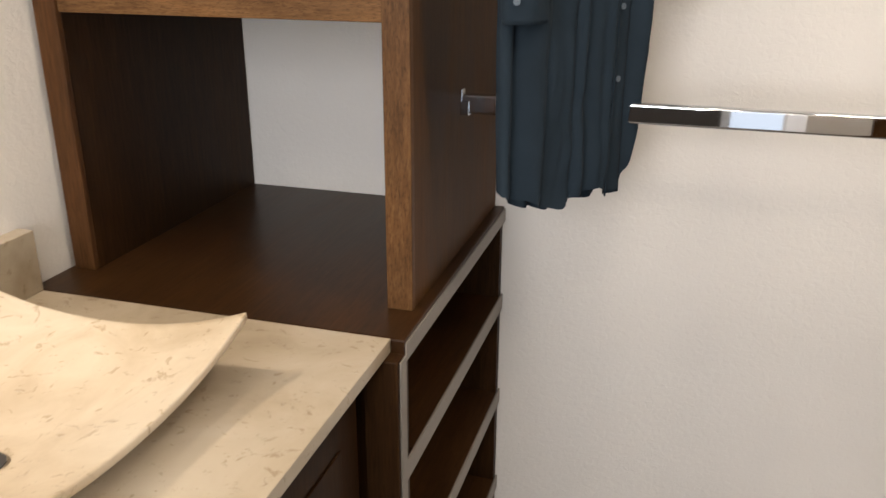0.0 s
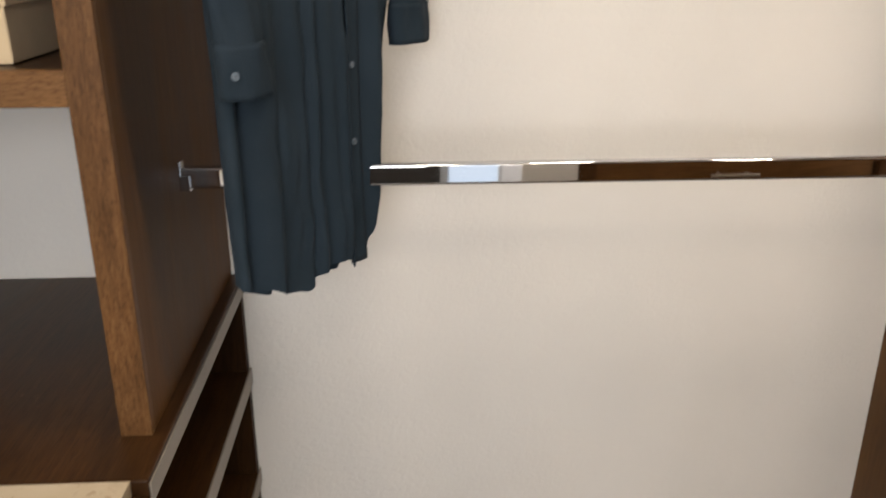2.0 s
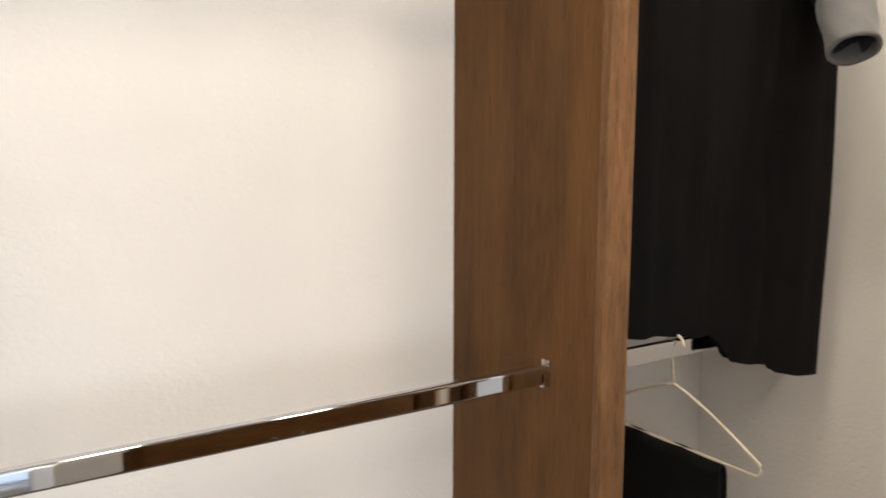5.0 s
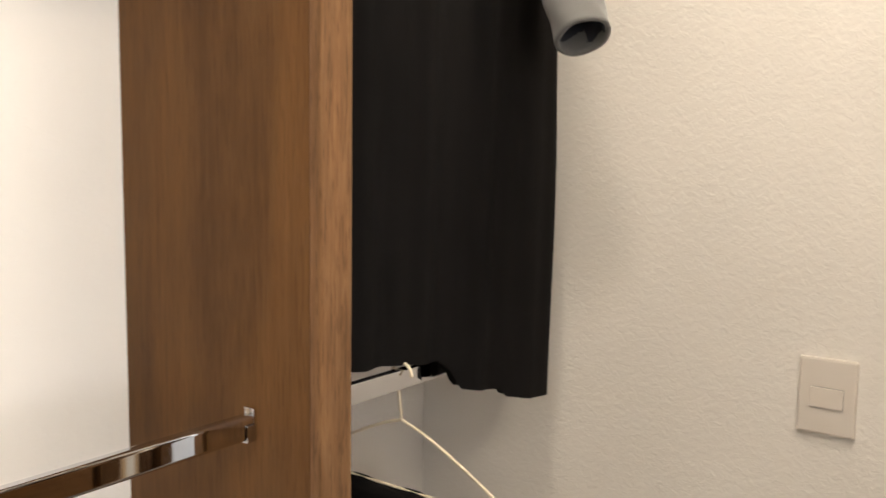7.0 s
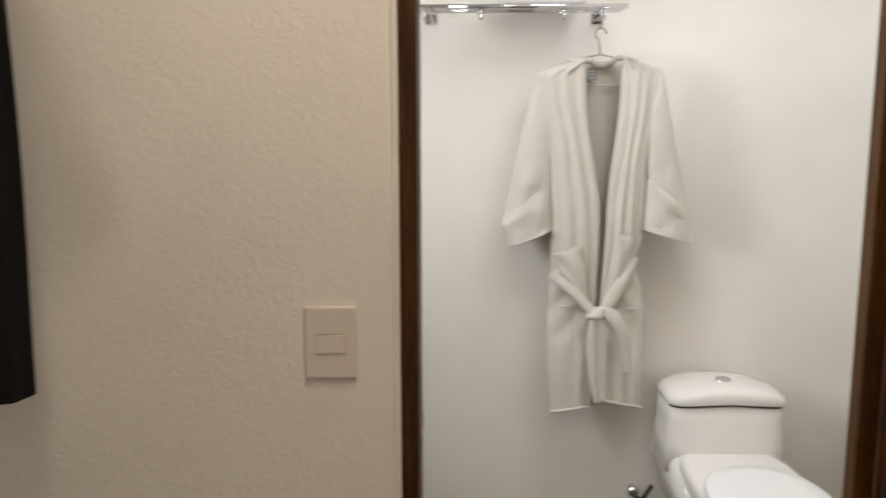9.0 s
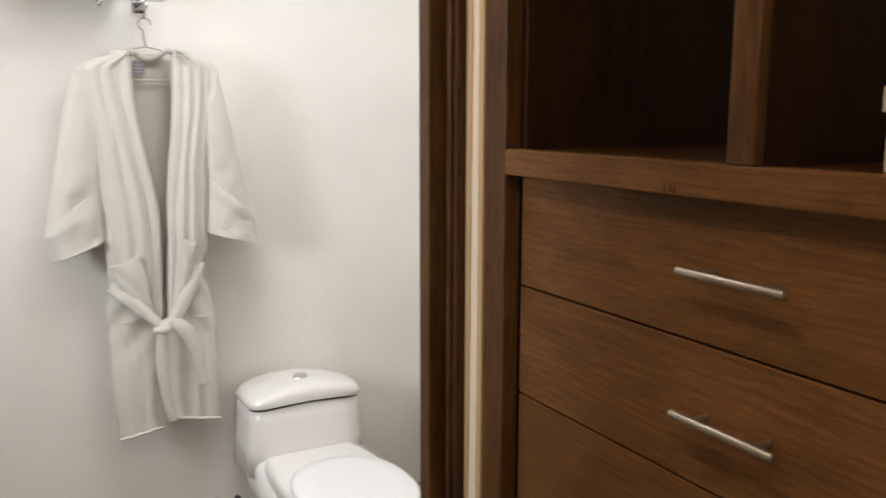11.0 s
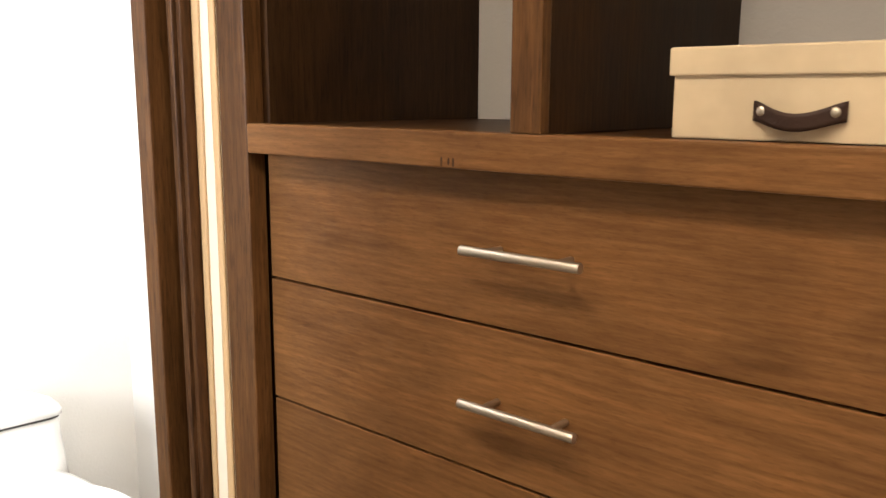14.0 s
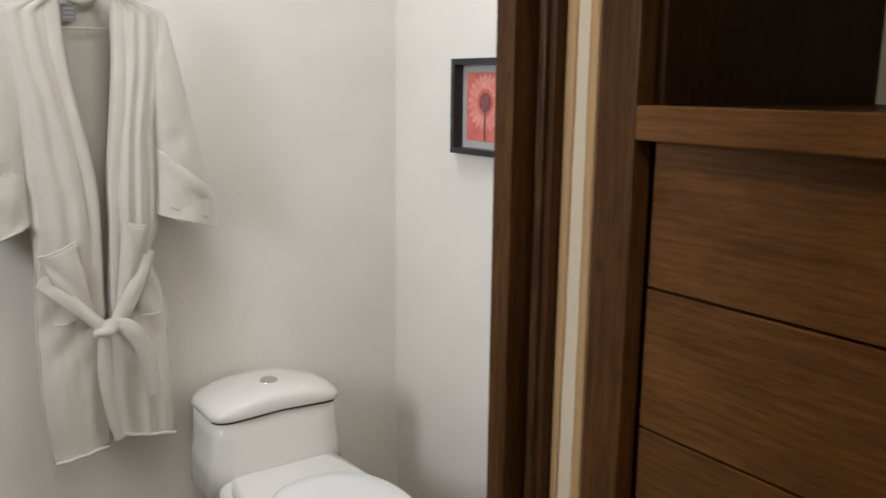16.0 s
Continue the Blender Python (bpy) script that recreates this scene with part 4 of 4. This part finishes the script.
def robe_sleeve(name, upper, lower, parent, phase, depth=0.034, flare=0.014, label=""):
    """A wide hanging sleeve or cuff between its outer and inner edge, rows of (v, y, z)."""
    uy, uz = [(v, y) for v, y, z in upper], [(v, z) for v, y, z in upper]
    ly, lz = [(v, y) for v, y, z in lower], [(v, z) for v, y, z in lower]

    def f(u, v):
        a = 2 * math.pi * u
        k = (1 - math.cos(a)) / 2
        y = ease(uy, v) * (1 - k) + ease(ly, v) * k
        z = ease(uz, v) * (1 - k) + ease(lz, v) * k
        d = depth + flare * v
        w = 0.004 * math.sin(4 * a + phase) * v + 0.004 * math.sin(v * 9 + phase) * math.sin(a)
        return (3.54 - d * math.sin(a) + w + crease((phase, y * 1.6, z * 0.8), 18, 0.006) + crease((phase, y, z), 45, 0.0012), y, z)
    return thick(part(name, grid(44, 34, f, True), TERRY, parent, label, smooth=True), 0.006, 0)


sl = robe_sleeve("sleeve", [(0, -1.27, 1.668), (0.1, -1.237, 1.644), (0.62, -1.158, 1.253), (0.85, -1.138, 1.15), (1, -1.148, 1.08)], [(0, -1.31, 1.57), (0.1, -1.315, 1.47), (0.62, -1.302, 1.29), (1, -1.296, 1.14)], robe, 0.3)
robe_sleeve("cuff", [(0, -1.139, 1.166), (0.5, -1.131, 1.132), (1, -1.154, 1.06)], [(0, -1.294, 1.28), (1, -1.299, 1.114)], sl, 0.8, 0.047, 0.008, "turned-back terry cuff")
sl = robe_sleeve("sleeve", [(0, -1.655, 1.672), (0.1, -1.677, 1.652), (0.5, -1.73, 1.413), (0.85, -1.783, 1.17), (1, -1.786, 1.09)], [(0, -1.62, 1.57), (0.1, -1.622, 1.47), (0.6, -1.628, 1.31), (1, -1.622, 1.15)], robe, 1.9)
robe_sleeve("cuff", [(0, -1.784, 1.172), (0.4, -1.790, 1.14), (1, -1.793, 1.07)], [(0, -1.63, 1.302), (1, -1.618, 1.122)], sl, 2.6, 0.047, 0.008, "turned-back terry cuff")

for a, b in (((3.499, -1.309, 0.459), (3.503, -1.449, 0.479)), ((3.503, -1.476, 0.506), (3.499, -1.635, 0.478))):
    a, b = Vector(a), Vector(b)
    part("hem", tube([a.lerp(b, k / 14) + Vector((-0.006 * math.sin(math.pi * k / 14), 0, 0.0015 * math.sin(k * 1.3))) for k in range(15)], 0.006), TERRY, robe, "stitched hem", smooth=True)


def pocket(c00, c10, c01, c11, phase):
    """A patch pocket between its lower and upper corners (y, z), pulled towards the knot."""
    def f(u, v):
        lo = Vector(c00).lerp(Vector(c10), u)
        p = lo.lerp(Vector(c01).lerp(Vector(c11), u), v)
        sag = -0.006 * math.sin(math.pi * u) * v
        return (3.494 - 0.014 * math.sin(math.pi * u) * math.sin(math.pi * min(v * 0.8 + 0.1, 1)) - 0.008 * v * v + 0.003 * math.sin(7 * u + 9 * v + phase), p.x, p.y + sag)
    pk = thick(part("pocket", grid(16, 18, f), TERRY, robe, smooth=True), 0.006, 0)
    part("pocket_edge", tube([f(k / 12, 1.0) for k in range(13)], 0.004), TERRY, pk, "rolled pocket edge", smooth=True)


pocket((-1.35, 0.93), (-1.438, 0.845), (-1.308, 1.036), (-1.400, 1.068), 0.0)
pocket((-1.488, 0.85), (-1.535, 0.91), (-1.523, 1.115), (-1.580, 1.096), 2.0)


def ribbon(path, w, twist=0.0):
    def f(u, v):
        p, d = smooth_path(path, v), smooth_path(path, min(v + 0.02, 1)) - smooth_path(path, max(v - 0.02, 0))
        side = Vector((-1, 0, twist)).cross(d).normalized()
        return p + side * w * (0.85 + 0.15 * math.sin(5 * v)) * (u - 0.5) + Vector((-0.007 * math.sin(math.pi * u) + crease((v * 0.3, u * 0.1, w * 9), 20, 0.002), 0, 0))
    return thick(part("belt", grid(10, 44, f), TERRY, robe, "tied terry belt", True), 0.007, 0)


ribbon([(3.53, -1.312, 0.965), (3.492, -1.345, 0.94), (3.478, -1.395, 0.89), (3.468, -1.448, 0.835)], 0.042)
ribbon([(3.468, -1.485, 0.845), (3.476, -1.52, 0.895), (3.49, -1.56, 0.96), (3.535, -1.6, 1.02)], 0.042)
ribbon([(3.462, -1.478, 0.838), (3.452, -1.515, 0.822), (3.455, -1.55, 0.76), (3.464, -1.568, 0.68), (3.470, -1.578, 0.618)], 0.045)
ribbon([(3.464, -1.452, 0.81), (3.466, -1.446, 0.72), (3.470, -1.455, 0.60), (3.474, -1.474, 0.505)], 0.036)


def knot_bm():
    def f(u, v):
        a, b = 2 * math.pi * u, math.pi * v
        r = 1 + 0.12 * math.sin(3 * a + 2 * b) + 0.08 * math.sin(5 * b)
        return (3.462 - 0.022 * r * math.sin(b) * math.cos(a), -1.464 + 0.036 * r * math.cos(b), 0.83 + 0.022 * r * math.sin(b) * math.sin(a) - 0.012 * math.cos(b))
    return grid(24, 18, f, True)


part("knot", knot_bm(), TERRY, robe, "bulky belt knot", smooth=True)
for y, z in ((-1.36, 0.85), (-1.585, 0.845)):
    part("belt_loop", tube([(3.494, y + 0.026, z - 0.001), (3.486, y, z), (3.494, y - 0.026, z + 0.001)], 0.0035), TERRY, robe, smooth=True)
tg = part("tag", box(3.566, 3.568, -1.456, -1.422, 1.634, 1.676), LABEL, robe, "small grey woven neck label")
for k in range(3):
    part("tag_line", box(3.5652, 3.5659, -1.452, -1.427, 1.641 + 0.011 * k, 1.646 + 0.011 * k), MAT, tg)
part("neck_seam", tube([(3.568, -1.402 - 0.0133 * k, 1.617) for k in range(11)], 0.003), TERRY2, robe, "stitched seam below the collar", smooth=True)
arch_hanger("robe_hanger", (3.545, -1.462), (0.0, 1.0), 0.2, 0.06, 1.805, STEEL, "thin steel hanger carrying the bath robe", 0.0025, False)
part_hook = tube([(3.545, -1.462, 1.806), (3.53, -1.462, 1.83), (3.53, -1.462, 1.862)], 0.003)
tagged(part("hanger_loop", part_hook, STEEL, None, smooth=True), "thin steel wire loop from rack to hanger", "hook")


def plan(x0, x1, half, e=2.6, yc=-1.885, n=48, nose=0.0):
    """A rounded outline between x0 (front) and x1, half as wide as given."""
    out, half = [], half * 0.96
    for k in range(n):
        a = 2 * math.pi * k / n
        c, s = math.cos(a), math.sin(a)
        x = math.copysign(abs(c) ** (2 / e), c)
        y = math.copysign(abs(s) ** (2 / e), s)
        taper = 1 - nose * max(-x, 0) ** 2
        out.append(((x0 + x1) / 2 + (x1 - x0) / 2 * x, yc + half * y * taper))
    return out


def loft(rows, zfun=None):
    bm = bmesh.new()
    rings = []
    for pts, z in rows:
        rings.append([bm.verts.new((x, y, z if zfun is None else zfun(x, y, z))) for x, y in pts])
    for a, b in zip(rings, rings[1:]):
        for k in range(len(a)):
            m = (k + 1) % len(a)
            bm.faces.new((a[k], a[m], b[m], b[k]))
    bm.faces.new(rings[0][::-1]), bm.faces.new(rings[-1])
    return bm


toi = thing("toilet", (3.2, -1.885, 0), "white glazed one-piece toilet with domed tank lid, seat closed", "toilet")
YT = -1.885
part("tank", loft([(plan(3.33, 3.62, 0.225, 5), 0.30), (plan(3.335, 3.62, 0.215, 5), 0.40), (plan(3.342, 3.62, 0.208, 5), 0.48), (plan(3.345, 3.62, 0.206, 5), 0.538)], lambda x, y, z: z + (0.0 if z < 0.53 else 0.016 * math.cos(min(abs(y - YT) / 0.2, 1) * math.pi / 2) * min(max((3.46 - x) / 0.1, 0), 1) - 0.006)), CERAMIC, toi, smooth=True)


def lid_z(x, y, z):
    k = min(abs(y - YT) / 0.21, 1)
    rise = 0.016 * math.cos(k * math.pi / 2) * min(max((3.46 - x) / 0.1, 0), 1)
    return z + (rise if z < 0.55 else 0.034 * (1 - k ** 2.2) - 0.02 * max((x - 3.47) / 0.15, 0))


part("tank_lid", loft([(plan(3.338, 3.625, 0.208, 5), 0.5345), (plan(3.331, 3.628, 0.213, 5), 0.539), (plan(3.33, 3.628, 0.214, 4.6), 0.551), (plan(3.337, 3.626, 0.208, 4.2), 0.562), (plan(3.354, 3.618, 0.194, 3.8), 0.57), (plan(3.385, 3.60, 0.165, 3.2), 0.5735), (plan(3.44, 3.56, 0.09, 2.6), 0.574)], lid_z), CERAMIC, toi, "domed glossy tank lid", True)
part("lid_seam", loft([(plan(3.3415, 3.62, 0.2055, 5), 0.528), (plan(3.3415, 3.62, 0.2055, 5), 0.536)], lambda x, y, z: z + 0.016 * math.cos(min(abs(y - YT) / 0.2, 1) * math.pi / 2) * min(max((3.46 - x) / 0.1, 0), 1)), RUBBER, toi)
bm = bmesh.new()
bmesh.ops.create_cone(bm, cap_ends=True, segments=28, radius1=0.028, radius2=0.026, depth=0.012, matrix=Matrix.Translation((3.44, YT, 0.605)) @ Matrix.Rotation(radians(-6), 4, "Y"))
part("flush_button", bm, CHROME, toi, "oval chrome flush button", bevel=0.002)
part("bowl", loft([(plan(2.98, 3.6, 0.13, 3), 0.0), (plan(2.97, 3.6, 0.125, 3), 0.03), (plan(2.95, 3.6, 0.125, 2.8), 0.15), (plan(2.82, 3.6, 0.155, 2.5), 0.25), (plan(2.73, 3.58, 0.187, 2.4, nose=0.12), 0.335), (plan(2.715, 3.5, 0.192, 2.4, nose=0.12), 0.37), (plan(2.73, 3.4, 0.178, 2.4, nose=0.12), 0.377)]), CERAMIC, toi, smooth=True)
part("bowl_shoulder", loft([(plan(3.16, 3.6, 0.200, 3.4), 0.20), (plan(3.2, 3.6, 0.205, 3.6), 0.27), (plan(3.24, 3.6, 0.206, 3.8), 0.30), (plan(3.28, 3.6, 0.206, 4.2), 0.325), (plan(3.315, 3.6, 0.205, 4.6), 0.35), (plan(3.345, 3.6, 0.203, 5), 0.38), (plan(3.38, 3.6, 0.19, 5), 0.40)]), CERAMIC, toi, smooth=True)
part("seat", loft([(plan(2.71, 3.175, 0.187, 2.3, nose=0.1), 0.378), (plan(2.706, 3.18, 0.19, 2.3, nose=0.1), 0.384), (plan(2.712, 3.175, 0.186, 2.3, nose=0.1), 0.392)]), SEATP, toi, "white plastic seat ring", True)
part("seat_lid", loft([(plan(2.706, 3.177, 0.188, 2.3, nose=0.1), 0.3935), (plan(2.704, 3.18, 0.19, 2.3, nose=0.1), 0.402), (plan(2.72, 3.17, 0.178, 2.3, nose=0.1), 0.409), (plan(2.79, 3.13, 0.12, 2.2, nose=0.1), 0.412)]), SEATP, toi, "closed white plastic seat lid", True)

toi.location += Vector((0, -0.018, -0.006))

hose = thing("water_supply", (3.55, -1.63, 0.1), "dark water supply valve and hose beside the toilet", "water supply")
part("hose", tube([(3.632, -1.64, 0.105), (3.56, -1.642, 0.105), (3.51, -1.65, 0.12), (3.49, -1.662, 0.15), (3.5, -1.685, 0.18)], 0.009), RUBBER, hose, smooth=True)
part("valve", rod((3.60, -1.64, 0.105), (3.6395, -1.64, 0.105), 0.018, None, 16), CHROME, hose, smooth=True)

# ---- framed picture ----
pic = thing("picture", (3.13, YWS, 1.28), "black box frame with a coral red gerbera print", "picture")
PX0, PX1, PZ0, PZ1 = 3.0, 3.262, 1.28, 1.558
part("frame_side", box(PX0, PX0 + 0.018, YWS + 0.0005, YWS + 0.04, PZ0, PZ1), CAPB, pic, bevel=0.0015)
part("frame_side", box(PX1 - 0.018, PX1, YWS + 0.0005, YWS + 0.04, PZ0, PZ1), CAPB, pic, bevel=0.0015)
part("frame_rail", box(PX0 + 0.0182, PX1 - 0.0182, YWS + 0.0005, YWS + 0.04, PZ0, PZ0 + 0.018), CAPB, pic, bevel=0.0015)
part("frame_rail", box(PX0 + 0.0182, PX1 - 0.0182, YWS + 0.0005, YWS + 0.04, PZ1 - 0.018, PZ1), CAPB, pic, bevel=0.0015)
part("mount", box(PX0 + 0.0182, PX1 - 0.0182, YWS + 0.001, YWS + 0.006, PZ0 + 0.0182, PZ1 - 0.0182), MAT, pic, "grey mount board")


def ink(name, lo, hi, scale):
    m, nt, b = material(name, 0.55)
    nt.links.new(ramp(nt, noise_of(nt, coords(nt), scale, 3), [(0.35, lo), (0.65, hi)]), b.inputs["Base Color"])
    return m


CORAL = ink("coral_print", (0.60, 0.13, 0.11), (0.74, 0.20, 0.165), 14)
PETAL = ink("petal_print", (0.70, 0.24, 0.20), (0.83, 0.36, 0.30), 30)
HEART = ink("heart_print", (0.16, 0.05, 0.055), (0.28, 0.09, 0.09), 60)
px, pz = 3.131, 1.432
pr = part("print", box(PX0 + 0.04, PX1 - 0.04, YWS + 0.0062, YWS + 0.0072, PZ0 + 0.04, PZ1 - 0.04), CORAL, pic, "coral coloured flower print")
for k in range(22):
    a = 2 * math.pi * k / 22 + 0.1
    bm = bmesh.new()
    d, n_ = Vector((math.cos(a), 0, math.sin(a))), Vector((-math.sin(a), 0, math.cos(a)))
    o = Vector((px, YWS + 0.0076 + 0.0002 * (k % 2), pz))
    rl = min(0.088, 0.09 / max(abs(math.cos(a)), 1e-3), 0.105 / max(abs(math.sin(a)), 1e-3))
    bm.faces.new([bm.verts.new(o + d * r + n_ * w) for r, w in ((0.03, -0.003), (rl * 0.8, -0.0095), (rl, 0), (rl * 0.8, 0.0095), (0.03, 0.003))])
    part("petal", bm, PETAL, pr)
for r, m, yo in ((0.04, CORAL, 0.0082), (0.029, HEART, 0.0086)):
    bm = bmesh.new()
    bmesh.ops.create_circle(bm, cap_ends=True, segments=32, radius=r, matrix=Matrix.Translation((px, YWS + yo, pz)) @ Matrix.Rotation(radians(90), 4, "X"))
    part("flower_heart", bm, m, pr)
part("stem", box(px - 0.004, px + 0.004, YWS + 0.0088, YWS + 0.0091, PZ0 + 0.041, pz - 0.028), HEART, pr)
